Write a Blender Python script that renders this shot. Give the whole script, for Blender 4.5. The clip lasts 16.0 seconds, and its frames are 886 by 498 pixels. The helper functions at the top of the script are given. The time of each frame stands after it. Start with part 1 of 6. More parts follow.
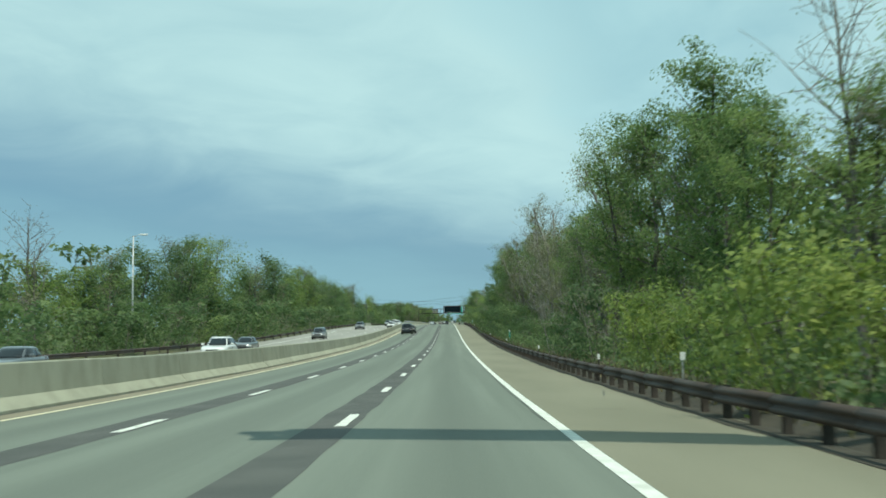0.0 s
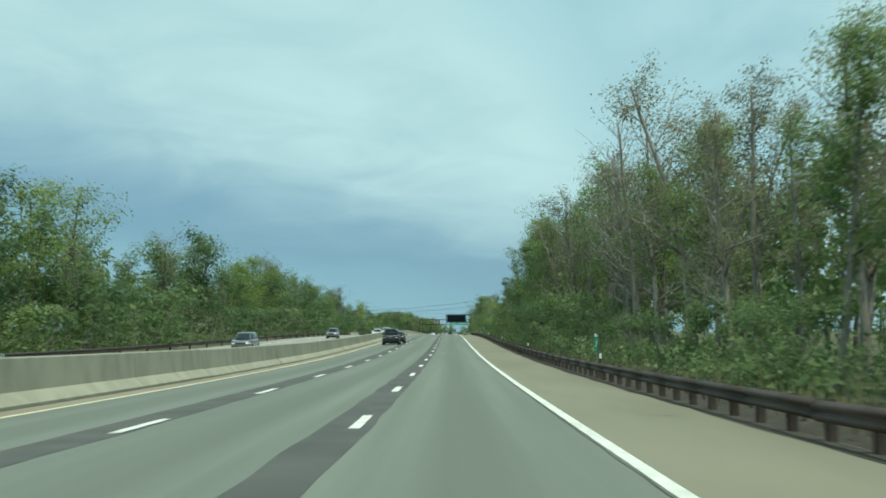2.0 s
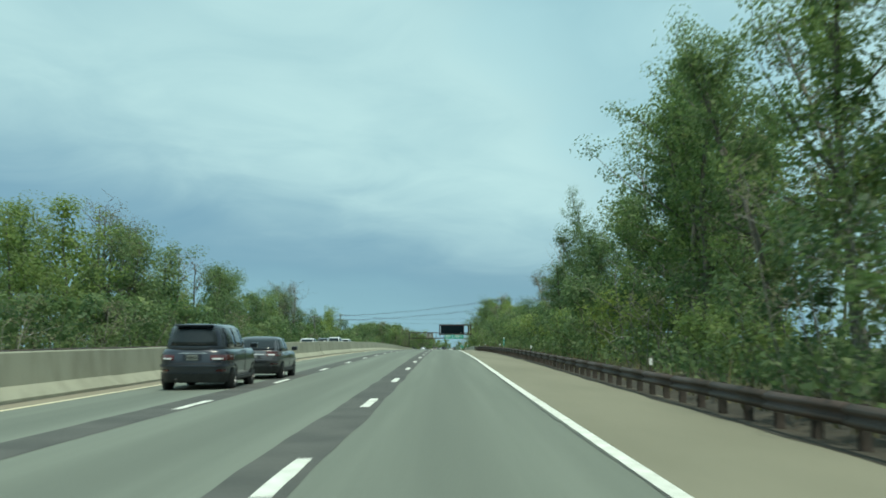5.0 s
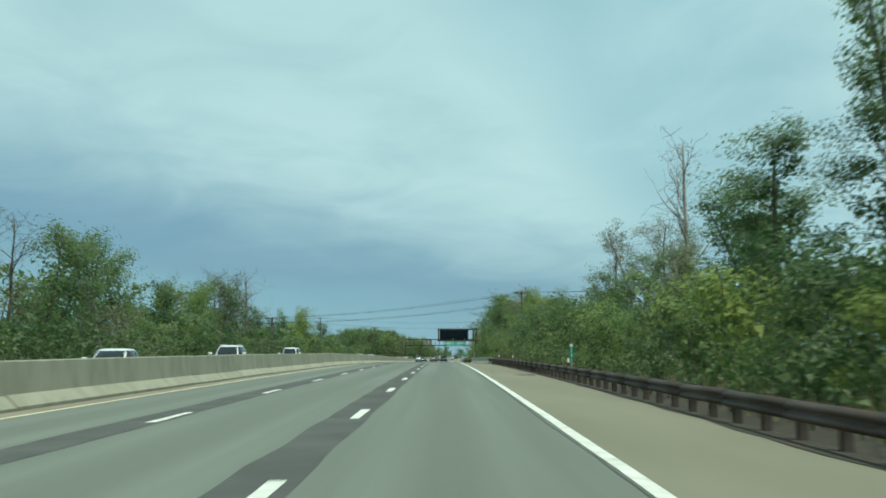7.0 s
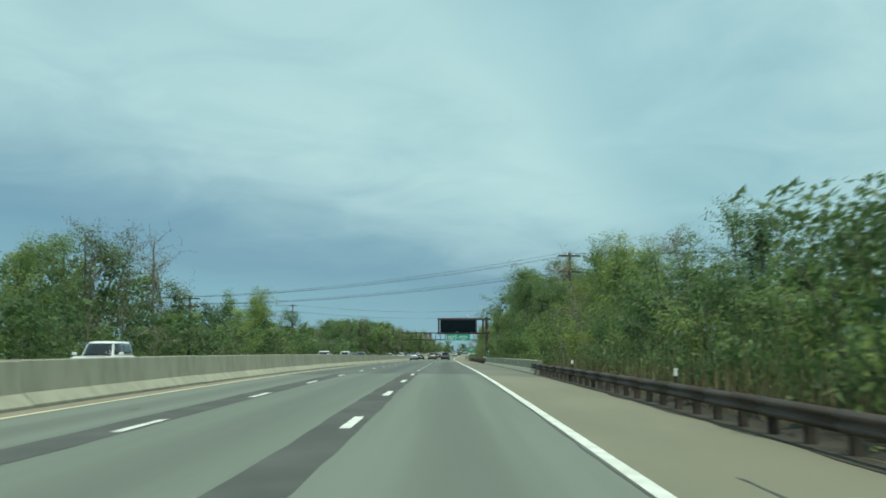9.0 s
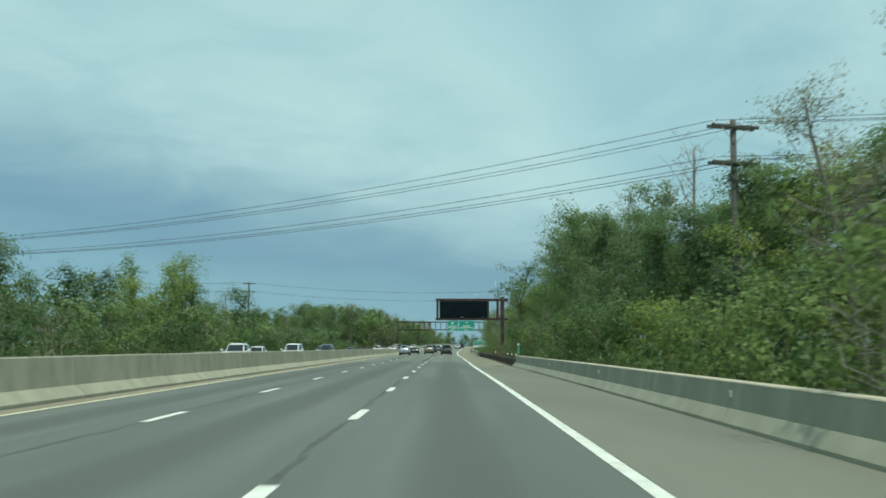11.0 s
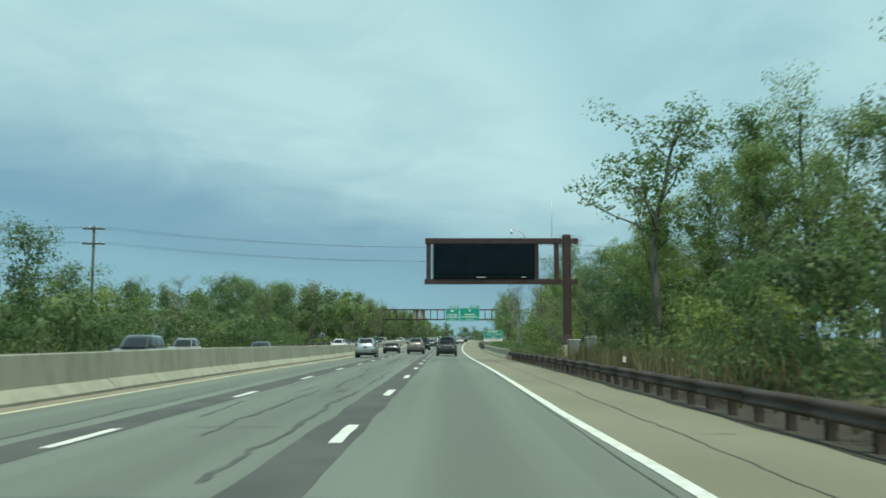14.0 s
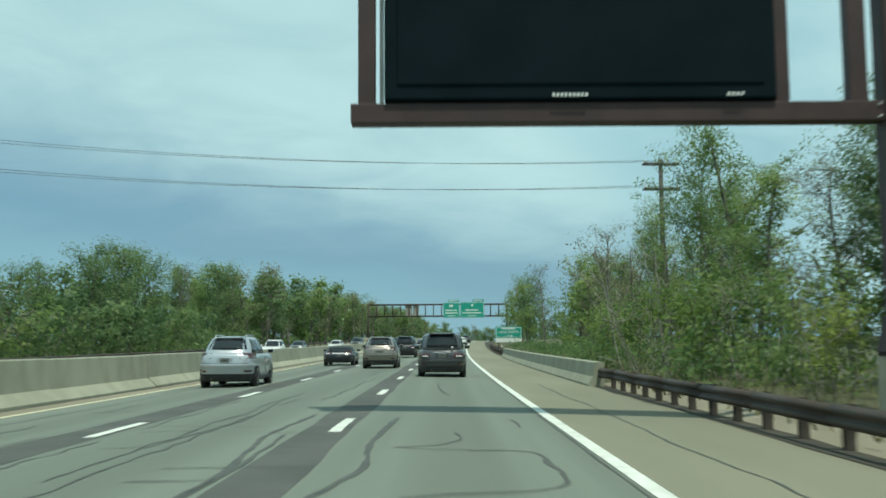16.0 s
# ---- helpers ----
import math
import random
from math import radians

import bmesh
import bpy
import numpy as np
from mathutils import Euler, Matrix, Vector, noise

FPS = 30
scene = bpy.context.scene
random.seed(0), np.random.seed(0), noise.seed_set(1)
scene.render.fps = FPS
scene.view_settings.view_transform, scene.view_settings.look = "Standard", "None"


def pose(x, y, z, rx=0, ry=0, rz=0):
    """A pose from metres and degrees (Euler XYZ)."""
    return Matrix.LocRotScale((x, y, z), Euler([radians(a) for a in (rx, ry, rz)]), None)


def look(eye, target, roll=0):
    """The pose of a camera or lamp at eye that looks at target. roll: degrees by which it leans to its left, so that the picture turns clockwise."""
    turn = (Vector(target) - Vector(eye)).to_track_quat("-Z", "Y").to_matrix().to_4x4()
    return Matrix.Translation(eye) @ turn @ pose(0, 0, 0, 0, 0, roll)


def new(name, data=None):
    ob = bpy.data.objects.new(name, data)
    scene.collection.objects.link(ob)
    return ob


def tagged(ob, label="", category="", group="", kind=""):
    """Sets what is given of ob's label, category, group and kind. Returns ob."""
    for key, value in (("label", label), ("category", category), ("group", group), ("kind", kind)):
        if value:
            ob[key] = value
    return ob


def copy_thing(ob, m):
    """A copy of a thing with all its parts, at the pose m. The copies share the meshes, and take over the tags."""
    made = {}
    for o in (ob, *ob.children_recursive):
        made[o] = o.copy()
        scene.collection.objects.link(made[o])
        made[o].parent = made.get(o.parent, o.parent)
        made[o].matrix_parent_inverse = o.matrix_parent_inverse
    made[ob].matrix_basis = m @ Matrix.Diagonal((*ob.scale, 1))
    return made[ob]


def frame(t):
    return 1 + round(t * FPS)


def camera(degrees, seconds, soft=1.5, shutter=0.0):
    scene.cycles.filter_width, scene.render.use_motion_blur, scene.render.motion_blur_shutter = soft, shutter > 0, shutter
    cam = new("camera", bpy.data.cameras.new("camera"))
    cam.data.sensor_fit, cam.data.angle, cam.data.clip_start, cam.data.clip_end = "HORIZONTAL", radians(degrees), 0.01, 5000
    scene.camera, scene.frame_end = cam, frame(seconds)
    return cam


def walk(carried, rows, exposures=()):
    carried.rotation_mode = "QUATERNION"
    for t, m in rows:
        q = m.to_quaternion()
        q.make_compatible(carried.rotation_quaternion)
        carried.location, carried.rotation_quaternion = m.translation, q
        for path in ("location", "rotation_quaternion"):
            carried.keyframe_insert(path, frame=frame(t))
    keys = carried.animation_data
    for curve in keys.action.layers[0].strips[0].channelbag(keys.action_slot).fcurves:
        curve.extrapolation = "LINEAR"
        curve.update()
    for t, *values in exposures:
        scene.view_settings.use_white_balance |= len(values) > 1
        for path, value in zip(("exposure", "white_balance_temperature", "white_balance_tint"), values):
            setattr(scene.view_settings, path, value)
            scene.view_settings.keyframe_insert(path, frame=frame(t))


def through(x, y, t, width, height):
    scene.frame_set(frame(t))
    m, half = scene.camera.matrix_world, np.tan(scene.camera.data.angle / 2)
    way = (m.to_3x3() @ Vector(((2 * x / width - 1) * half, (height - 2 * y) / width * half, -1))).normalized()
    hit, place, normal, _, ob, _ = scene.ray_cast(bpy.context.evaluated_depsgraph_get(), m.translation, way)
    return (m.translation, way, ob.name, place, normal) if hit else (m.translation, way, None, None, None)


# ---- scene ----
KNOT0, KSTEP = -20.0, 50.0
ROAD_Z = [0.00, -0.00, 0.55, 1.55, 3.05, 4.75, 6.23, 7.49, 8.47, 9.34, 10.26, 11.08, 12.05, 13.20, 14.50, 15.85, 17.10, 18.20, 19.00, 19.50, 19.70, 19.60, 19.40]
ROAD_X = [-0.00, 0.00, 0.07, 0.14, 0.15, 0.12, 0.10, 0.03, -0.01, -0.12, 0.00, 0.00, 0.30, 1.10, 2.40, 4.20, 6.50, 9.30, 12.60, 16.40, 20.70, 25.50, 31.00]


def spline(k, y):
    """Smooth curve through evenly spaced knots; straight on past the ends."""
    u = (y - KNOT0) / KSTEP
    n = len(k)
    if u < 0:
        return k[0] + (k[1] - k[0]) * u
    if u > n - 1:
        return k[-1] + (k[-1] - k[-2]) * (u - n + 1)
    j = min(int(u), n - 2)
    s = u - j
    p1, p2 = k[j], k[j + 1]
    p0 = k[j - 1] if j > 0 else 2 * p1 - p2
    p3 = k[j + 2] if j + 2 < n else 2 * p2 - p1
    return 0.5 * (2 * p1 + (p2 - p0) * s + (2 * p0 - 5 * p1 + 4 * p2 - p3) * s ** 2 + (3 * p1 - p0 - 3 * p2 + p3) * s ** 3)


def road_z(y):
    return spline(ROAD_Z, y)


def road_x(y):
    return spline(ROAD_X, y)


def crossfall(x):
    """The crowned road: the lane and the shoulder fall away to the right, the fast lane to the median."""
    return -0.0215 * min(max(x + 1.72, 0.0), 3.42) - 0.035 * min(max(x - 1.7, 0.0), 4.0) - 0.018 * min(max(-4.5 - x, 0.0), 6.2)


def on_road(x, y, z=0.0):
    return Vector((road_x(y) + x, y, road_z(y) + crossfall(x) + z))


def heading(y):
    """Turn about z and pitch of the road at y, in radians."""
    return (-math.atan((road_x(y + 2) - road_x(y - 2)) / 4), math.atan((road_z(y + 2) - road_z(y - 2)) / 4))


# ---- camera ----
cam = camera(45.05, 16.0, soft=1.7, shutter=0.25)
PATH = [
    (0.0, -0.163, 0.00, 1.318, 0.242, 5.111, 0.746),
    (0.5, -0.200, 15.44, 1.304, 0.298, 5.292, 0.623),
    (1.0, -0.279, 30.88, 1.360, 0.310, 5.459, 0.329),
    (1.5, -0.357, 46.36, 1.478, 0.355, 5.630, 0.249),
    (2.0, -0.390, 62.06, 1.652, 0.361, 5.819, 0.227),
    (2.5, -0.456, 77.57, 1.867, 0.270, 5.956, 0.105),
    (3.0, -0.482, 93.31, 2.124, 0.189, 6.158, 0.060),
    (3.5, -0.469, 108.63, 2.416, 0.088, 6.206, -0.070),
    (6.0, -0.160, 186.54, 4.623, -0.026, 6.966, 0.042),
    (6.5, -0.157, 202.10, 5.158, 0.025, 7.023, 0.197),
    (7.0, -0.194, 217.60, 5.697, 0.074, 7.015, 0.241),
    (7.5, -0.179, 233.15, 6.208, 0.171, 6.990, 0.320),
    (8.0, -0.195, 248.77, 6.688, 0.182, 6.861, 0.229),
    (8.5, -0.219, 264.44, 7.149, 0.112, 6.812, 0.018),
    (9.0, -0.244, 280.75, 7.606, 0.149, 6.736, 0.053),
    (11.5, -0.307, 355.87, 9.373, 0.225, 6.162, -0.169),
    (12.0, -0.412, 371.08, 9.658, 0.248, 6.080, -0.192),
    (12.5, -0.490, 386.41, 9.940, 0.313, 6.054, -0.005),
    (13.0, -0.665, 401.32, 10.202, 0.232, 6.018, -0.078),
    (13.5, -0.690, 416.24, 10.458, 0.140, 5.979, 0.040),
    (14.0, -0.633, 430.59, 10.710, 0.036, 5.946, -0.000),
    (14.5, -0.590, 445.15, 10.975, -0.032, 6.082, 0.138),
    (15.0, -0.485, 459.48, 11.241, -0.093, 6.024, 0.262),
    (15.5, -0.396, 474.33, 11.511, -0.050, 6.059, 0.472),
    (16.0, -0.319, 489.14, 11.767, -0.026, 5.988, 0.375),
]
walk(cam, [(t, pose(x, y, z, 90 + pitch, roll, yaw)) for t, x, y, z, yaw, pitch, roll in PATH],
     exposures=((0.0, 0.10, 6640, -3), (6.0, 0.07, 6640, -3), (8.2, -0.03, 6640, -3), (11.6, -0.03, 6640, -3), (13.0, 0.03, 6640, -3), (16.0, 0.06, 6640, -3)))

# ---- sky and sun ----
SUN_AT = Vector((0.13, -0.33, 0.935)).normalized()
world = bpy.data.worlds.new("sky")
scene.world = world
world.use_nodes = True
wn, wl = world.node_tree.nodes, world.node_tree.links
wn.clear()


def wnode(kind, **inputs):
    n = wn.new(kind)
    for k, v in inputs.items():
        n.inputs[k].default_value = v
    return n


sky = wn.new("ShaderNodeTexSky")
sky.sky_type, sky.sun_disc = "NISHITA", False
sky.sun_elevation = math.asin(SUN_AT.z)
sky.sun_rotation = math.atan2(SUN_AT.x, SUN_AT.y)
coord = wn.new("ShaderNodeTexCoord")
sep = wn.new("ShaderNodeSeparateXYZ")
wl.new(coord.outputs["Generated"], sep.inputs[0])


def wmath(op, a, b=None, c=None):
    n = wn.new("ShaderNodeMath")
    n.operation = op
    for i, v in enumerate((a, b, c)):
        if v is None:
            continue
        if isinstance(v, (int, float)):
            n.inputs[i].default_value = v
        else:
            wl.new(v, n.inputs[i])
    return n.outputs[0]


# A cloud deck: the way to each point of a flat layer overhead, so that clouds flatten towards the horizon.
lift = wmath("ADD", wmath("MAXIMUM", sep.outputs[2], 0.0), 0.16)
px, py = wmath("DIVIDE", sep.outputs[0], lift), wmath("DIVIDE", sep.outputs[1], lift)
deck = wn.new("ShaderNodeCombineXYZ")
wl.new(px, deck.inputs[0])
wl.new(py, deck.inputs[1])
big = wnode("ShaderNodeTexNoise", Scale=0.55, Detail=4.0, Roughness=0.5, Distortion=0.4)
fine = wnode("ShaderNodeTexNoise", Scale=2.2, Detail=6.0, Roughness=0.55, Distortion=0.6)
wl.new(deck.outputs[0], big.inputs["Vector"])
wl.new(deck.outputs[0], fine.inputs["Vector"])
# The edge of the overcast runs slantwise across the deck; beyond it lies a thinner, bluer band.
edge = wmath("ADD", wmath("MULTIPLY", py, -1.0), wmath("MULTIPLY", px, 0.8))
edge = wmath("ADD", edge, wmath("MULTIPLY", big.outputs["Fac"], 1.5))
edge = wmath("ADD", edge, wmath("MULTIPLY", fine.outputs["Fac"], 0.7))
cover = wn.new("ShaderNodeMapRange")
cover.interpolation_type = "SMOOTHSTEP"
cover.inputs["From Min"].default_value, cover.inputs["From Max"].default_value = (-3.2, -1.5)
wl.new(edge, cover.inputs["Value"])
tone = wn.new("ShaderNodeValToRGB")
tone.color_ramp.elements[0].position, tone.color_ramp.elements[0].color = 0.30, (0.35, 0.55, 0.655, 1)
tone.color_ramp.elements[1].position, tone.color_ramp.elements[1].color = 0.68, (0.575, 0.785, 0.845, 1)
wl.new(wmath("ADD", wmath("MULTIPLY", big.outputs["Fac"], 0.55), wmath("MULTIPLY", fine.outputs["Fac"], 0.45)), tone.inputs[0])
clear = wn.new("ShaderNodeMixRGB")
clear.blend_type = "MULTIPLY"
clear.inputs[0].default_value = 1.0
wl.new(sky.outputs[0], clear.inputs[1])
clear.inputs[2].default_value = (0.085, 0.085, 0.085, 1)
veil = wn.new("ShaderNodeMixRGB")
veil.inputs[0].default_value = 0.75
wl.new(clear.outputs[0], veil.inputs[1])
veil.inputs[2].default_value = (0.16, 0.33, 0.50, 1)
whole = wn.new("ShaderNodeMixRGB")
wl.new(cover.outputs[0], whole.inputs[0])
wl.new(veil.outputs[0], whole.inputs[1])
wl.new(tone.outputs[0], whole.inputs[2])


def wstep(value, low, high):
    n = wn.new("ShaderNodeMapRange")
    n.interpolation_type = "SMOOTHSTEP"
    n.inputs["From Min"].default_value, n.inputs["From Max"].default_value = low, high
    wl.new(value, n.inputs["Value"])
    return n.outputs[0]


def wtint(colour, blend, fac, tint):
    n = wn.new("ShaderNodeMixRGB")
    n.blend_type = blend
    wl.new(fac, n.inputs[0])
    wl.new(colour, n.inputs[1])
    n.inputs[2].default_value = (*tint, 1)
    return n.outputs[0]


# the blue band lightens again towards the horizon, and a greyer bank stands beyond the bright edge of the deck
haze = wmath("MULTIPLY", wstep(edge, -2.6, -3.9), 0.55)
paint = wtint(whole.outputs[0], "MIX", haze, (0.30, 0.52, 0.64))
side = wmath("ADD", wmath("MULTIPLY", wmath("ADD", px, 0.014), 0.92), wmath("MULTIPLY", wmath("ADD", py, -1.99), -0.385))
side = wmath("ADD", side, wmath("MULTIPLY", wmath("ADD", fine.outputs["Fac"], -0.5), 0.6))
bank_fac = wmath("MULTIPLY", wstep(side, -0.05, 0.2), wmath("MULTIPLY", wstep(side, 1.1, 0.3), 0.9))
paint = wtint(paint, "MULTIPLY", bank_fac, (0.80, 0.875, 0.925))
back = wn.new("ShaderNodeBackground")
back.inputs[1].default_value = 1.0
wl.new(paint, back.inputs[0])
out = wn.new("ShaderNodeOutputWorld")
wl.new(back.outputs[0], out.inputs[0])

sun = new("sun", bpy.data.lights.new("sun", "SUN"))
sun.data.energy, sun.data.angle, sun.data.color = 3.4, radians(0.6), (1.0, 0.95, 0.86)
sun.matrix_world = look(SUN_AT * 100, (0, 0, 0))


# ---- materials ----
def material(name, a, b, rough=0.8, scale=4.0, fine_scale=60.0, bump=0.2, metal=0.0, contrast=0.5, vary=0.0, stretch=(1, 1, 1), coat=0.0, island=0.0, through=None, gloss=0.5, lanes=0.0):
    """Two tones mixed by broad and fine noise, with fine relief. vary: brightness by object; island: by leaf or chip."""
    m = bpy.data.materials.new(name)
    m.use_nodes = True
    n, l = m.node_tree.nodes, m.node_tree.links
    bsdf = n["Principled BSDF"]
    tc, mp = n.new("ShaderNodeTexCoord"), n.new("ShaderNodeMapping")
    mp.inputs["Scale"].default_value = stretch
    l.new(tc.outputs["Object"], mp.inputs[0])
    n1, n2 = n.new("ShaderNodeTexNoise"), n.new("ShaderNodeTexNoise")
    n1.inputs["Scale"].default_value, n2.inputs["Scale"].default_value = scale, fine_scale
    n1.inputs["Detail"].default_value, n2.inputs["Detail"].default_value = 5, 3
    for k in (n1, n2):
        l.new(mp.outputs[0], k.inputs["Vector"])
    add = n.new("ShaderNodeMath")
    add.operation = "MULTIPLY_ADD"
    l.new(n2.outputs["Fac"], add.inputs[0])
    add.inputs[1].default_value = 0.45
    l.new(n1.outputs["Fac"], add.inputs[2])
    ramp = n.new("ShaderNodeMapRange")
    ramp.inputs["From Min"].default_value, ramp.inputs["From Max"].default_value = 0.725 - 0.3 * contrast, 0.725 + 0.3 * contrast
    l.new(add.outputs[0], ramp.inputs["Value"])
    mix = n.new("ShaderNodeMixRGB")
    mix.inputs[1].default_value, mix.inputs[2].default_value = (*a, 1), (*b, 1)
    l.new(ramp.outputs[0], mix.inputs[0])
    colour = mix.outputs[0]
    for amount, node, socket in ((vary, "ShaderNodeObjectInfo", "Random"), (island, "ShaderNodeNewGeometry", "Random Per Island")):
        if amount:
            r = n.new(node)
            h = n.new("ShaderNodeHueSaturation")
            mr = n.new("ShaderNodeMapRange")
            mr.inputs["To Min"].default_value, mr.inputs["To Max"].default_value = 1 - amount, 1 + amount
            l.new(r.outputs[socket], mr.inputs["Value"])
            l.new(mr.outputs[0], h.inputs["Value"])
            hr = n.new("ShaderNodeMapRange")
            hr.inputs["To Min"].default_value, hr.inputs["To Max"].default_value = 0.5 + 0.07 * amount, 0.5 - 0.07 * amount
            l.new(r.outputs[socket], hr.inputs["Value"])
            l.new(hr.outputs[0], h.inputs["Hue"])
            l.new(colour, h.inputs["Color"])
            colour = h.outputs[0]
    if lanes:        # oil dropped along the middle of each lane, paler wheel tracks between
        sx, wave, oil = n.new("ShaderNodeSeparateXYZ"), n.new("ShaderNodeMath"), n.new("ShaderNodeMixRGB")
        l.new(tc.outputs["Object"], sx.inputs[0])
        turn = n.new("ShaderNodeMath")
        turn.operation = "MULTIPLY_ADD"
        turn.inputs[1].default_value, turn.inputs[2].default_value = 2 * math.pi / 3.66, 0.26
        l.new(sx.outputs[0], turn.inputs[0])
        wave.operation = "COSINE"
        l.new(turn.outputs[0], wave.inputs[0])
        band, patchy = n.new("ShaderNodeMapRange"), n.new("ShaderNodeMath")
        band.interpolation_type = "SMOOTHSTEP"
        band.inputs["From Min"].default_value, band.inputs["From Max"].default_value = 0.2, 1.0
        band.inputs["To Max"].default_value = lanes
        l.new(wave.outputs[0], band.inputs["Value"])
        patchy.operation = "MULTIPLY"
        l.new(band.outputs[0], patchy.inputs[0])
        l.new(n1.outputs["Fac"], patchy.inputs[1])
        oil.blend_type = "MULTIPLY"
        oil.inputs[2].default_value = (0.45, 0.46, 0.46, 1)
        l.new(patchy.outputs[0], oil.inputs[0])
        l.new(colour, oil.inputs[1])
        colour = oil.outputs[0]
    l.new(colour, bsdf.inputs["Base Color"])
    bsdf.inputs["Roughness"].default_value, bsdf.inputs["Metallic"].default_value = rough, metal
    bsdf.inputs["Specular IOR Level"].default_value = gloss
    bsdf.inputs["Coat Weight"].default_value = coat
    bsdf.inputs["Coat Roughness"].default_value = 0.06
    if bump:
        bp = n.new("ShaderNodeBump")
        bp.inputs["Strength"].default_value, bp.inputs["Distance"].default_value = bump, 0.02
        l.new(n2.outputs["Fac"], bp.inputs["Height"])
        l.new(bp.outputs[0], bsdf.inputs["Normal"])
    if through:
        tr, ms = n.new("ShaderNodeBsdfTranslucent"), n.new("ShaderNodeMixShader")
        l.new(colour, tr.inputs[0])
        ms.inputs[0].default_value = through
        l.new(bsdf.outputs[0], ms.inputs[1])
        l.new(tr.outputs[0], ms.inputs[2])
        l.new(ms.outputs[0], n["Material Output"].inputs[0])
    return m


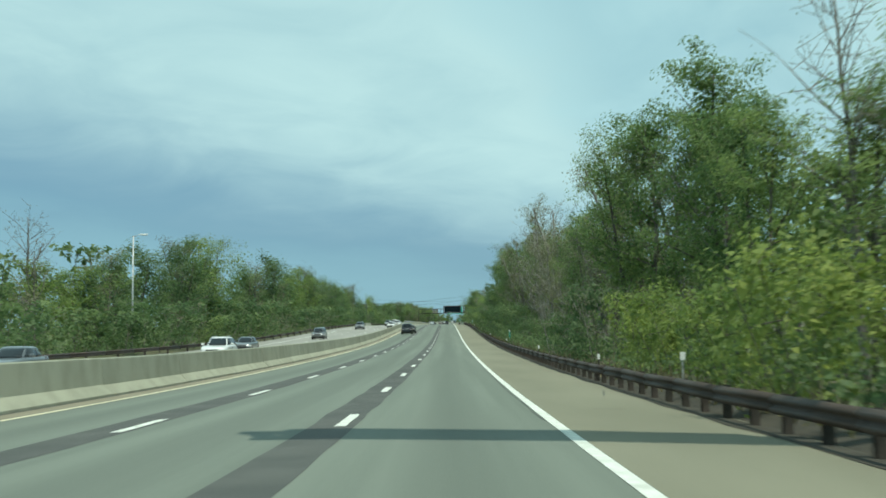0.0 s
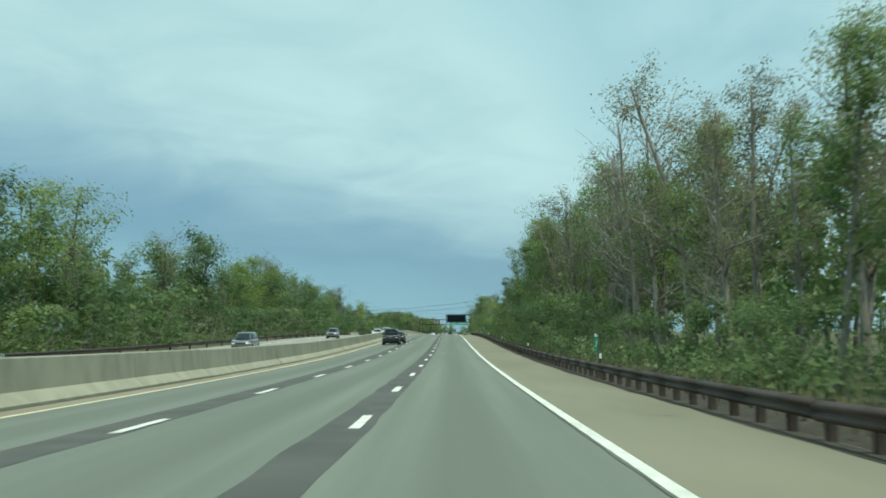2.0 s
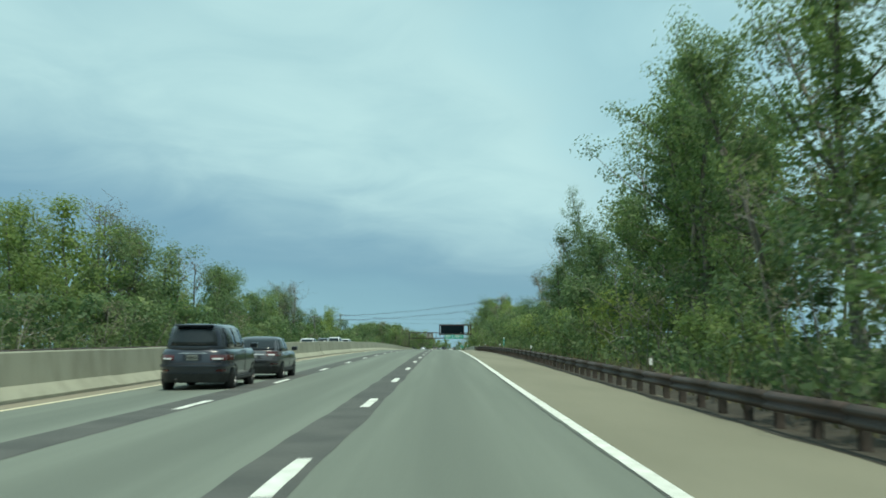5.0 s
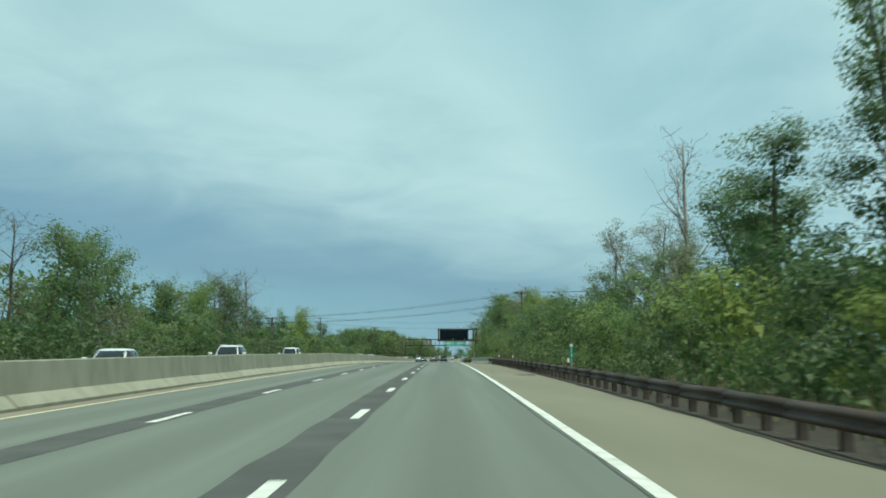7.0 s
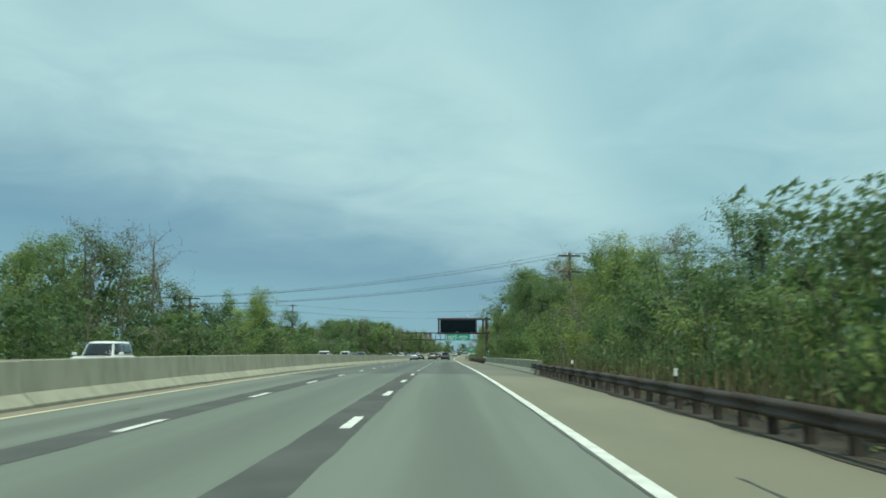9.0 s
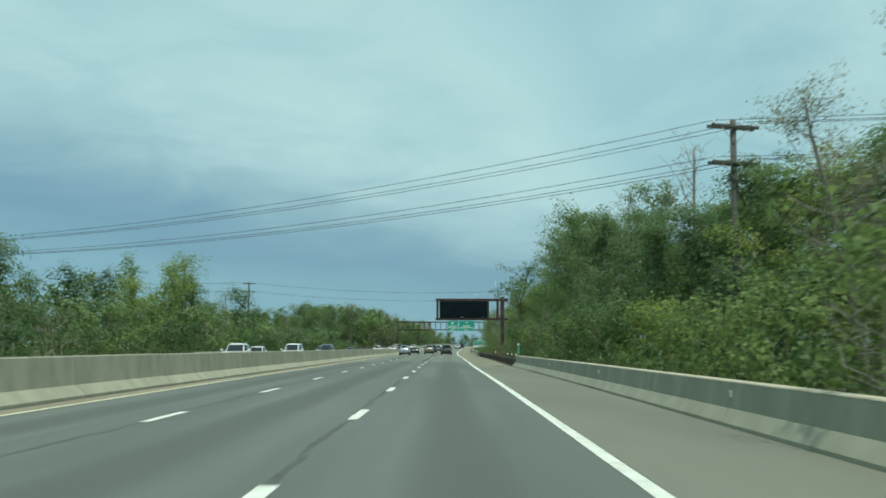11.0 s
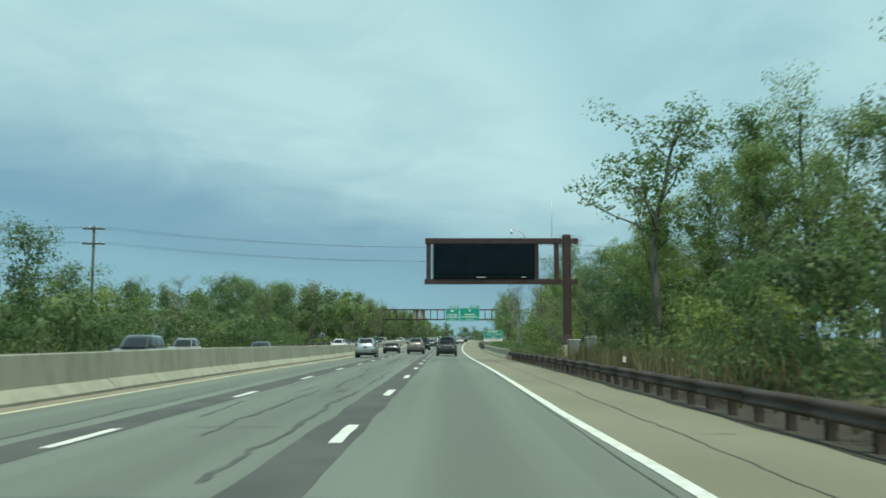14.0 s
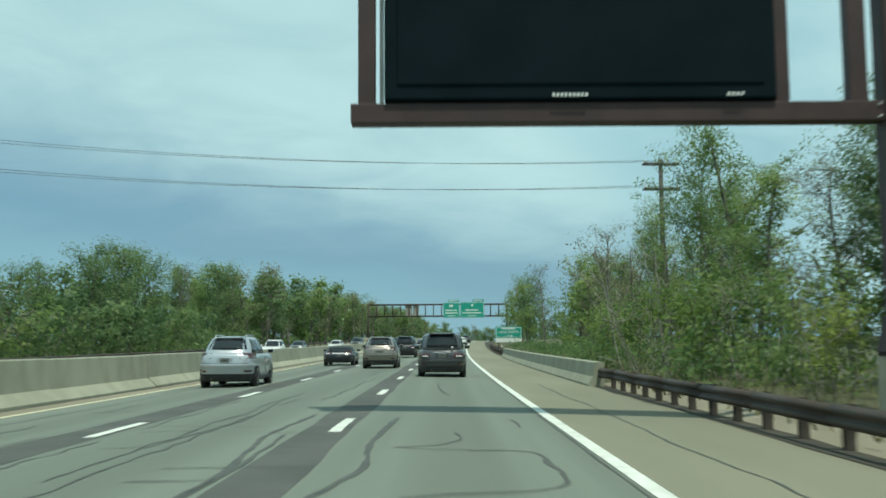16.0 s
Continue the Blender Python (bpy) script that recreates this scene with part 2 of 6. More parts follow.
M = dict(
    asphalt=material("worn_asphalt", (0.126, 0.147, 0.122), (0.160, 0.184, 0.153), 0.9, 0.5, 90, 0.25, contrast=0.5, stretch=(2.6, 0.05, 1), lanes=0.55),
    asphalt_new=material("dark_asphalt", (0.089, 0.103, 0.094), (0.121, 0.137, 0.125), 0.88, 0.4, 90, 0.25, stretch=(2.0, 0.1, 1), lanes=0.9),
    strip=material("resurfaced_strip", (0.058, 0.062, 0.057), (0.086, 0.089, 0.081), 0.85, 0.7, 80, 0.3),
    tar=material("crack_sealant", (0.050, 0.055, 0.049), (0.084, 0.090, 0.078), 0.7, 1.5, 60, 0.1, contrast=0.7),
    shoulder=material("shoulder_asphalt", (0.168, 0.164, 0.116), (0.208, 0.202, 0.146), 0.92, 0.3, 80, 0.25, stretch=(1, 0.25, 1)),
    deck_shoulder=material("bridge_shoulder_asphalt", (0.132, 0.138, 0.110), (0.166, 0.170, 0.136), 0.92, 0.3, 80, 0.25, stretch=(1, 0.25, 1)),
    far_lane=material("far_concrete", (0.24, 0.24, 0.215), (0.29, 0.285, 0.26), 0.9, 0.3, 60, 0.15, stretch=(1.5, 0.2, 1)),
    white_line=material("white_road_paint", (0.48, 0.50, 0.45), (0.74, 0.77, 0.71), 0.75, 3.5, 70, 0.2, contrast=0.7),
    yellow_line=material("yellow_road_paint", (0.61, 0.56, 0.38), (0.74, 0.69, 0.50), 0.75, 3.0, 70, 0.2, contrast=0.7),
    concrete=material("barrier_concrete", (0.226, 0.233, 0.178), (0.298, 0.304, 0.238), 0.9, 1.4, 40, 0.3, vary=0.05, stretch=(1, 1, 0.5)),
    # paler than the wall: dust plus sunlight on the slope, put into the colour
    toe=material("dusty_lit_toe", (0.266, 0.270, 0.206), (0.334, 0.338, 0.262), 0.92, 1.2, 50, 0.3, vary=0.05),
    pale=material("pale_concrete", (0.36, 0.33, 0.25), (0.47, 0.43, 0.34), 0.9, 2.0, 40, 0.3),
    rust=material("weathering_steel", (0.034, 0.026, 0.021), (0.062, 0.043, 0.033), 0.75, 3.0, 50, 0.3, vary=0.2, stretch=(1, 0.4, 1)),
    rust_post=material("rusty_post", (0.034, 0.031, 0.026), (0.062, 0.053, 0.044), 0.9, 4.0, 60, 0.3, vary=0.3),
    sign_steel=material("brown_painted_steel", (0.032, 0.016, 0.016), (0.048, 0.024, 0.023), 0.6, 1.5, 40, 0.15),
    grass=material("verge_grass_and_litter", (0.045, 0.056, 0.022), (0.098, 0.092, 0.046), 0.95, 0.25, 5, 0.6, contrast=0.8),
    weeds=material("dry_weeds", (0.11, 0.115, 0.045), (0.22, 0.19, 0.10), 0.9, 1.0, 12, 0.1, island=0.35, vary=0.2),
    bark=material("grey_bark", (0.082, 0.076, 0.062), (0.175, 0.162, 0.135), 0.95, 2.5, 30, 0.5, vary=0.25, stretch=(1, 1, 0.3)),
    pale_bark=material("pale_bark", (0.16, 0.15, 0.13), (0.30, 0.285, 0.25), 0.95, 2.5, 30, 0.4, vary=0.2, stretch=(1, 1, 0.3)),
    leaf=material("spring_leaves", (0.138, 0.218, 0.070), (0.218, 0.304, 0.102), 0.6, 0.5, 3, 0.0, vary=0.26, island=0.2, through=0.55),
    leaf_dark=material("deep_green_leaves", (0.100, 0.170, 0.066), (0.164, 0.240, 0.094), 0.55, 0.5, 3, 0.0, vary=0.25, island=0.2, through=0.55),
    leaf_pale=material("young_yellow_green_leaves", (0.196, 0.274, 0.066), (0.286, 0.360, 0.104), 0.6, 0.5, 3, 0.0, vary=0.2, island=0.2, through=0.55),
    bud=material("brown_green_buds", (0.150, 0.162, 0.092), (0.234, 0.240, 0.144), 0.7, 0.5, 3, 0.0, vary=0.25, island=0.2, through=0.55),
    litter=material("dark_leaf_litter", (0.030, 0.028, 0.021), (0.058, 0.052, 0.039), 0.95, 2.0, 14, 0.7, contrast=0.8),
    dust=material("dusty_asphalt", (0.200, 0.180, 0.130), (0.250, 0.228, 0.170), 0.94, 0.8, 50, 0.25, stretch=(1, 0.3, 1)),
    wood=material("creosoted_pole", (0.052, 0.054, 0.050), (0.090, 0.091, 0.083), 0.9, 2.0, 25, 0.4, stretch=(1, 1, 0.15)),
    wire=material("black_cable", (0.02, 0.02, 0.02), (0.035, 0.035, 0.035), 0.6, 5, 50, 0.0),
    galv=material("galvanised_steel", (0.36, 0.38, 0.38), (0.50, 0.52, 0.52), 0.5, 3, 40, 0.1, metal=0.6),
    cabinet=material("grey_painted_cabinet", (0.155, 0.175, 0.160), (0.205, 0.225, 0.205), 0.6, 1.2, 30, 0.05),
    panel=material("black_display_panel", (0.002, 0.008, 0.012), (0.004, 0.011, 0.016), 0.8, 1.0, 60, 0.02, gloss=0.1),
    green=material("green_sign_sheeting", (0.008, 0.250, 0.185), (0.013, 0.295, 0.220), 0.5, 1.0, 30, 0.02),
    white=material("white_sheeting", (0.66, 0.68, 0.66), (0.80, 0.81, 0.79), 0.5, 1.0, 30, 0.02),
    sign_back=material("dull_aluminium", (0.24, 0.24, 0.21), (0.32, 0.32, 0.28), 0.6, 1.0, 30, 0.05, metal=0.2),
    tyre=material("tyre_rubber", (0.014, 0.014, 0.014), (0.026, 0.026, 0.025), 0.85, 6, 60, 0.2),
    rim=material("alloy_rim", (0.30, 0.31, 0.32), (0.42, 0.43, 0.44), 0.35, 6, 60, 0.02, metal=0.85),
    trim=material("black_plastic_trim", (0.016, 0.017, 0.018), (0.028, 0.029, 0.030), 0.6, 5, 60, 0.1),
    glass=material("tinted_car_glass", (0.012, 0.016, 0.019), (0.018, 0.022, 0.026), 0.09, 1, 10, 0.0, coat=0.1),
    red=material("red_lamp_lens", (0.050, 0.007, 0.009), (0.085, 0.010, 0.012), 0.15, 8, 60, 0.02, coat=0.8),
    lamp=material("clear_lamp_lens", (0.55, 0.57, 0.58), (0.70, 0.71, 0.72), 0.12, 8, 60, 0.02, coat=0.8),
)
for tint, (r, g, b) in dict(silver=(0.47, 0.50, 0.54), black=(0.012, 0.013, 0.017), navy=(0.020, 0.026, 0.042), charcoal=(0.045, 0.047, 0.055), taupe=(0.25, 0.225, 0.20), white_car=(0.72, 0.73, 0.72), grey=(0.17, 0.18, 0.19), tan=(0.34, 0.31, 0.25)).items():
    M[tint] = material(tint + "_car_paint", (r * 0.93, g * 0.93, b * 0.93), (r, g, b), 0.3, 1.2, 30, 0.0, metal=0.55 if tint in ("silver", "taupe", "grey", "tan") else 0.0, coat=0.8)


# ---- mesh helpers ----
def mesh_of(name, verts, faces, mat, smooth=False):
    me = bpy.data.meshes.new(name)
    me.from_pydata([tuple(v) for v in verts], [], faces)
    me.materials.append(mat)
    if smooth:
        me.polygons.foreach_set("use_smooth", [True] * len(me.polygons))
    me.update()
    return me


def part(name, me, parent, label="", at=None):
    ob = new(name, me)
    if parent is not None:
        ob.parent = parent
    if at is not None:
        ob.matrix_basis = at
    if label:
        ob["label"] = label
    return ob


def empty(name, at, label, category, group="", kind=""):
    ob = new(name)
    ob.empty_display_size = 0.3
    ob.matrix_basis = at
    return tagged(ob, label, category, group, kind)


def box_mesh(name, size, mat, at=(0, 0, 0), bevel=0.0, taper=1.0):
    """A box with its edges rounded off; taper narrows its top."""
    bm = bmesh.new()
    bmesh.ops.create_cube(bm, size=1.0)
    for v in bm.verts:
        k = taper if v.co.z > 0 else 1.0
        v.co = Vector((v.co.x * size[0] * k, v.co.y * size[1] * k, v.co.z * size[2]))
    if bevel:
        bmesh.ops.bevel(bm, geom=bm.edges[:], offset=bevel, segments=2, affect="EDGES", profile=0.5)
    bmesh.ops.translate(bm, verts=bm.verts, vec=at)
    me = bpy.data.meshes.new(name)
    bm.to_mesh(me)
    bm.free()
    me.materials.append(mat)
    return me


def tube_mesh(name, paths, mat, sides=8, smooth=True):
    """Tubes along paths of (x, y, z, radius); thin twigs take three sides."""
    verts, faces = [], []
    most = sides
    for path in paths:
        base = len(verts)
        sides = most if path[0][3] > 0.055 or most > 4 else 3
        pts = [Vector(p[:3]) for p in path]
        for i, p in enumerate(path):
            d = (pts[min(i + 1, len(pts) - 1)] - pts[max(i - 1, 0)]).normalized()
            u = d.cross(Vector((0, 0, 1)) if abs(d.z) < 0.9 else Vector((1, 0, 0))).normalized()
            w = d.cross(u)
            for s in range(sides):
                a = 2 * math.pi * s / sides
                verts.append(pts[i] + (u * math.cos(a) + w * math.sin(a)) * p[3])
        for i in range(len(path) - 1):
            for s in range(sides):
                t = (s + 1) % sides
                faces.append((base + i * sides + s, base + i * sides + t, base + (i + 1) * sides + t, base + (i + 1) * sides + s))
        if sides > 3:
            faces.append(tuple(base + s for s in range(sides))[::-1])
            faces.append(tuple(base + (len(path) - 1) * sides + s for s in range(sides)))
    return mesh_of(name, verts, faces, mat, smooth)


def extrude_mesh(name, outline, length, mat, smooth=False):
    """An (x, z) outline drawn out along y, closed at both ends."""
    n = len(outline)
    verts = [(x, s * length / 2, z) for s in (-1, 1) for x, z in outline]
    faces = [(i, (i + 1) % n, n + (i + 1) % n, n + i) for i in range(n)]
    faces += [tuple(range(n))[::-1], tuple(range(n, 2 * n))]
    me = mesh_of(name, verts, faces, mat, smooth)
    bm = bmesh.new()
    bm.from_mesh(me)
    bmesh.ops.recalc_face_normals(bm, faces=bm.faces)
    bm.to_mesh(me)
    bm.free()
    return me


def ribbon_mesh(name, x0, x1, y0, y1, z0, z1, mat, step=5.0, thick=0.0, wander=0.0, swerve=None):
    """A band along the road between two offsets, with heights over the road; thick closes it below."""
    n = max(1, int(math.ceil((y1 - y0) / step)))
    cols = 4 if thick else 2
    verts, faces = [], []
    for i in range(n + 1):
        y = y0 + (y1 - y0) * i / n
        dx = wander * noise.noise(Vector((x0 * 3.1, y * 0.35, 0))) if wander else 0
        dx2 = wander * noise.noise(Vector((x1 * 3.1 + 7, y * 0.35, 4))) if wander else 0
        if swerve:
            dx, dx2 = dx + swerve(y), dx2 + swerve(y)
        verts += [on_road(x0 + dx, y, z0), on_road(x1 + dx2, y, z1)]
        if thick:
            verts += [on_road(x1 + dx2, y, z1 - thick), on_road(x0 + dx, y, z0 - thick)]
    for i in range(n):
        for c in range(cols if thick else 1):
            a, b = i * cols + c, i * cols + (c + 1) % cols
            faces.append((a, b, b + cols, a + cols))
    if thick:
        faces += [(3, 2, 1, 0), tuple(n * cols + c for c in range(4))]
    return mesh_of(name, verts, faces, mat)


def along(x, y, z=0.0, turn=0.0):
    """The pose of a thing that stands on the road's line and follows its run."""
    h, p = heading(y)
    return Matrix.Translation(on_road(x, y, z)) @ Matrix.Rotation(h + turn, 4, "Z") @ Matrix.Rotation(p if not turn else -p, 4, "X")


def upright(x, y, z=0.0, turn=0.0):
    return Matrix.Translation(on_road(x, y, z)) @ Matrix.Rotation(heading(y)[0] + turn, 4, "Z")

# ---- the road and the ground ----
X_EDGE, X_LANE1, X_LANE2, X_YELLOW = 1.75, -1.99, -5.65, -9.25
X_RAIL, X_PARAPET, X_MEDIAN = 5.25, 5.39, -10.75
X_FAR_YELLOW, X_FAR_EDGE, X_FAR_RAIL = -12.3, -23.3, -26.6
Y_START, Y_END = -60.0, 1180.0

ground_ys = [-400, -200, -100] + [-60 + 10 * i for i in range(126)] + [1250, 1400, 1700, 2200, 3000, 4200]
ground_xs = [-3500, -1200, -500, -220, -120, -80, -60, -48, -40, -34, -29, -27.2, -24, -10, 4.9, 5.3, 5.6, 6.2, 7, 8, 9, 12, 16, 22, 30, 45, 70, 120, 220, 500, 1200, 3500]
gv, gf = [], []
for y in ground_ys:
    for x in ground_xs:
        side = max(0.0, x - 5.6, -27.2 - x)
        bank = min(1.0, max(0.0, (x - 5.3) / 2.2)) if x > 0 else min(1.0, max(0.0, (-27.0 - x) / 4.0))
        dip = -0.45 + bank * 0.55
        rough = 0.35 * noise.noise(Vector((x * 0.09, y * 0.07, 0))) * min(1.0, side / 4.0)
        far = min(1.0, max(0.0, (side - 60) / 400))
        gv.append(Vector((road_x(min(y, Y_END)) * (1 - far) + x, y, road_z(min(max(y, Y_START), Y_END)) + dip + rough + far * 10 * noise.noise(Vector((x * 0.002, y * 0.002, 3))))))
w = len(ground_xs)
for j in range(len(ground_ys) - 1):
    for i in range(w - 1):
        a = j * w + i
        gf.append((a, a + 1, a + 1 + w, a + w))
ground = new("ground", mesh_of("ground", gv, gf, M["grass"], True))
tagged(ground, "rough verge of grass and brown leaf litter", "ground", kind="structure")

# the carriageway: one column for each change of crossfall
road_me = mesh_of("road", *(lambda xs, n: ([on_road(x, Y_START + (Y_END - Y_START) * i / n, z) for i in range(n + 1) for x, z in xs],
    [(i * len(xs) + c, i * len(xs) + (c + 1) % len(xs), (i + 1) * len(xs) + (c + 1) % len(xs), (i + 1) * len(xs) + c) for i in range(n) for c in range(len(xs))]))(
    [(X_MEDIAN, 0), (X_LANE2, 0), (-4.5, 0), (-1.72, 0), (1.7, 0), (X_EDGE + 0.12, 0), (X_EDGE + 0.12, -0.3), (X_MEDIAN, -0.3)], 248), M["asphalt"])
road = tagged(new("road", road_me), "worn grey-green asphalt motorway carriageway of three lanes", "road", kind="structure")
shoulder = tagged(new("shoulder", ribbon_mesh("shoulder", X_EDGE + 0.12, X_RAIL + 0.35, Y_START, Y_END, 0.0, 0.0, M["shoulder"], thick=0.3)),
                  "tan weathered asphalt hard shoulder beside the lane", "shoulder", kind="structure")
tagged(new("road", ribbon_mesh("opposite_road", X_FAR_RAIL - 0.3, X_MEDIAN, Y_START, Y_END, 0.0, 0.0, M["far_lane"], thick=0.3)),
       "pale opposite carriageway behind the median barrier", "road", kind="structure")
for a, b in ((X_YELLOW - 0.3, -4.5), (-4.5, -1.72), (-1.72, 1.7)):
    deck = ribbon_mesh("bridge_pavement", a, b, 340, 440, 0.0035, 0.0035, M["asphalt_new"], step=5)
    tagged(new("bridge_pavement", deck), "darker smooth asphalt over a short bridge", "pavement", kind="structure")

deck = ribbon_mesh("bridge_shoulder", X_EDGE + 0.12, X_RAIL + 0.3, 338, 426, 0.004, 0.004, M["deck_shoulder"], step=5)
tagged(new("bridge_shoulder", deck), "grey weathered shoulder over the short bridge", "pavement", kind="structure")


def lane_strip(x0, x1, y0, y1, label):
    tagged(new("resurfaced_strip", ribbon_mesh("resurfaced_strip", x0, x1, y0, y1, 0.004, 0.004, M["strip"], step=1.2, wander=0.07)), label, "road patch", kind="structure")


for a, b in ((Y_START, 340.0), (436.0, 800.0)):
    lane_strip(X_LANE1 - 0.54, X_LANE1 + 0.24, a, b, "dark resurfaced strip of asphalt along a lane line")
    lane_strip(X_LANE2 - 0.70, X_LANE2 + 0.18, a, b, "narrow dark resurfaced strip along a lane line")

def edge_swerve(y):
    """The edge line strays outwards past the bridge."""
    return 0.05 * math.exp(-((y - 425) / 30) ** 2) + 0.11 * math.exp(-((y - 441) / 7) ** 2)


edge_line = tagged(new("edge_line", ribbon_mesh("edge_line", X_EDGE - 0.1, X_EDGE + 0.1, Y_START, Y_END, 0.008, 0.008, M["white_line"], step=2.5, wander=0.012, swerve=edge_swerve)), "solid white painted edge line", "road marking", kind="structure")
yellow_line = tagged(new("yellow_line", ribbon_mesh("yellow_line", X_YELLOW - 0.08, X_YELLOW + 0.08, Y_START, Y_END, 0.008, 0.008, M["yellow_line"], step=2.5, wander=0.012)), "solid yellow painted line along the median", "road marking", kind="structure")
tagged(new("yellow_line", ribbon_mesh("far_yellow", X_FAR_YELLOW - 0.08, X_FAR_YELLOW + 0.08, Y_START, Y_END, 0.008, 0.008, M["yellow_line"], step=5)), "solid yellow line of the opposite carriageway", "road marking", kind="structure")
tagged(new("edge_line", ribbon_mesh("far_edge", X_FAR_EDGE - 0.1, X_FAR_EDGE + 0.1, Y_START, Y_END, 0.008, 0.008, M["white_line"], step=5)), "solid white edge line of the opposite carriageway", "road marking", kind="structure")

DASH, DASH0 = 12.192, 19.72
for x, shift, name, n in ((X_LANE1, 0.0, "lane_line", 66), (X_LANE2, -0.45, "lane_line", 66), (-16.0, 3.0, "far_lane_line", 60), (-19.6, 5.0, "far_lane_line", 60)):
    line = empty(name, Matrix(), "dashed white painted lane line on the asphalt", "road marking", kind="structure")
    for k in range(-4, n):
        y = DASH0 + DASH * k + shift + (1.0 if 340 < DASH0 + DASH * k < 415 else 0.0)
        verts, rng = [], random.Random(k * 7 + int(x))
        for i in range(5):
            yy = y - 1.5 + 3.0 * i / 4
            verts += [on_road(x - 0.095 + rng.uniform(-0.012, 0.012), yy, 0.0085), on_road(x + 0.095 + rng.uniform(-0.012, 0.012), yy, 0.0085)]
        part("dash", mesh_of("dash", verts, [(2 * i, 2 * i + 1, 2 * i + 3, 2 * i + 2) for i in range(4)], M["white_line"]), line)


def tar_path(pts, width, z=0.0065):
    """A ribbon of sealant over a crack: (x, y) points, width in metres."""
    verts, faces = [], []
    for i, p in enumerate(pts):
        a, b = Vector(pts[max(i - 1, 0)]), Vector(pts[min(i + 1, len(pts) - 1)])
        d = (b - a).normalized()
        wv = width * 0.8 * max(0.15, 0.75 + 0.6 * noise.noise(Vector((p[0] * 2, p[1] * 0.8, 9))) + 0.5 * noise.noise(Vector((p[0] * 9, p[1] * 3.1, 4))))
        for s in (-1, 1):
            verts.append(on_road(p[0] - s * d.y * wv / 2, p[1] + s * d.x * wv / 2, z))
    for i in range(len(pts) - 1):
        faces.append((2 * i, 2 * i + 1, 2 * i + 3, 2 * i + 2))
    return verts, faces


def crack_field(name, paths, label):
    verts, faces = [], []
    for pts, width in paths:
        v, f = tar_path(pts, width)
        faces += [tuple(i + len(verts) for i in q) for q in f]
        verts += v
    return tagged(new(name, mesh_of(name, verts, faces, M["tar"])), label, "road crack", kind="stuff")


def wander(rng, x, y, run, drift, jitter, step=0.35, across=False):
    pts, a = [], 0.0
    n = int(run / step)
    for i in range(n + 1):
        a = 0.8 * a + rng.gauss(0, jitter * 0.75)
        if across:
            pts.append((x + i * step, y + drift * i * step + a))
        else:
            pts.append((x + drift * i * step + a, y + i * step))
    return pts


rng = random.Random(11)
paths = []
# sealed seams that run along the lanes past the bridge: offset, start, length, width
for x, y, run, width in ((-6.9, 441, 26, 0.07), (-5.1, 462, 12, 0.09), (-5.1, 484, 34, 0.07), (-3.75, 461, 17, 0.10), (-3.97, 446, 14, 0.12), (-4.08, 478, 11, 0.11), (-2.86, 441, 37, 0.13),
                         (-4.5, 480, 12, 0.08), (-3.95, 492, 24, 0.08), (-6.6, 470, 36, 0.06), (-7.6, 480, 35, 0.06), (-8.2, 497, 31, 0.07), (-4.95, 450, 8, 0.11), (-4.3, 500, 22, 0.07)):
    crack = wander(rng, x, y, run, rng.uniform(-0.008, 0.008), 0.045)
    cut = 0
    while cut < len(crack) - 4:      # sealed in pieces, with gaps left between
        piece = rng.randint(14, 60)
        paths.append((crack[cut:cut + piece], width * rng.uniform(0.6, 1.15)))
        cut += piece + rng.randint(0, 9)
# short cracks across the lanes
for x, y, run in ((-4.9, 456.9, 2.3), (-5.25, 458.6, 1.1), (-3.45, 494.7, 0.7), (-4.6, 447.5, 1.6), (-8.3, 499.6, 1.0), (-6.4, 488.0, 0.8), (-5.0, 471.0, 0.9), (-7.9, 512.0, 1.2)):
    paths.append((wander(rng, x, y, run, 0.03, 0.05, 0.15, True), 0.08))
for i in range(12):
    paths.append((wander(rng, rng.uniform(-8.8, -2.6), rng.uniform(515, 560), rng.uniform(6, 26), rng.uniform(-0.03, 0.03), 0.045), rng.uniform(0.04, 0.10)))
for i in range(9):
    paths.append((wander(rng, rng.uniform(-5.4, -4.0), rng.uniform(497, 509), rng.uniform(0.8, 2.2), rng.uniform(-0.3, 0.3), 0.08, 0.3, True), rng.uniform(0.04, 0.07)))
for x, y, run in ((-4.3, 472.2, 1.4), (-3.4, 501.1, 1.6), (-3.5, 500.0, 0.9)):
    paths.append((wander(rng, x, y, run, 0.05, 0.05, 0.2, True), 0.07))


def bend(points, width, wobble=0.05):
    """A sealed crack that swings smoothly through a few turning points."""
    out = []
    for k in range(len(points) - 1):
        p0, p1, p2, p3 = (Vector(points[min(max(k + d, 0), len(points) - 1)]) for d in (-1, 0, 1, 2))
        n = max(2, int((p2 - p1).length / 0.25))
        for i in range(n):
            u = i / n
            q = 0.5 * (2 * p1 + (p2 - p0) * u + (2 * p0 - 5 * p1 + 4 * p2 - p3) * u * u + (3 * p1 - p0 - 3 * p2 + p3) * u ** 3)
            out.append((q.x + wobble * noise.noise(Vector((q.y * 1.3, q.x, 1))), q.y + wobble * noise.noise(Vector((q.x * 3, q.y, 6)))))
    return out, width


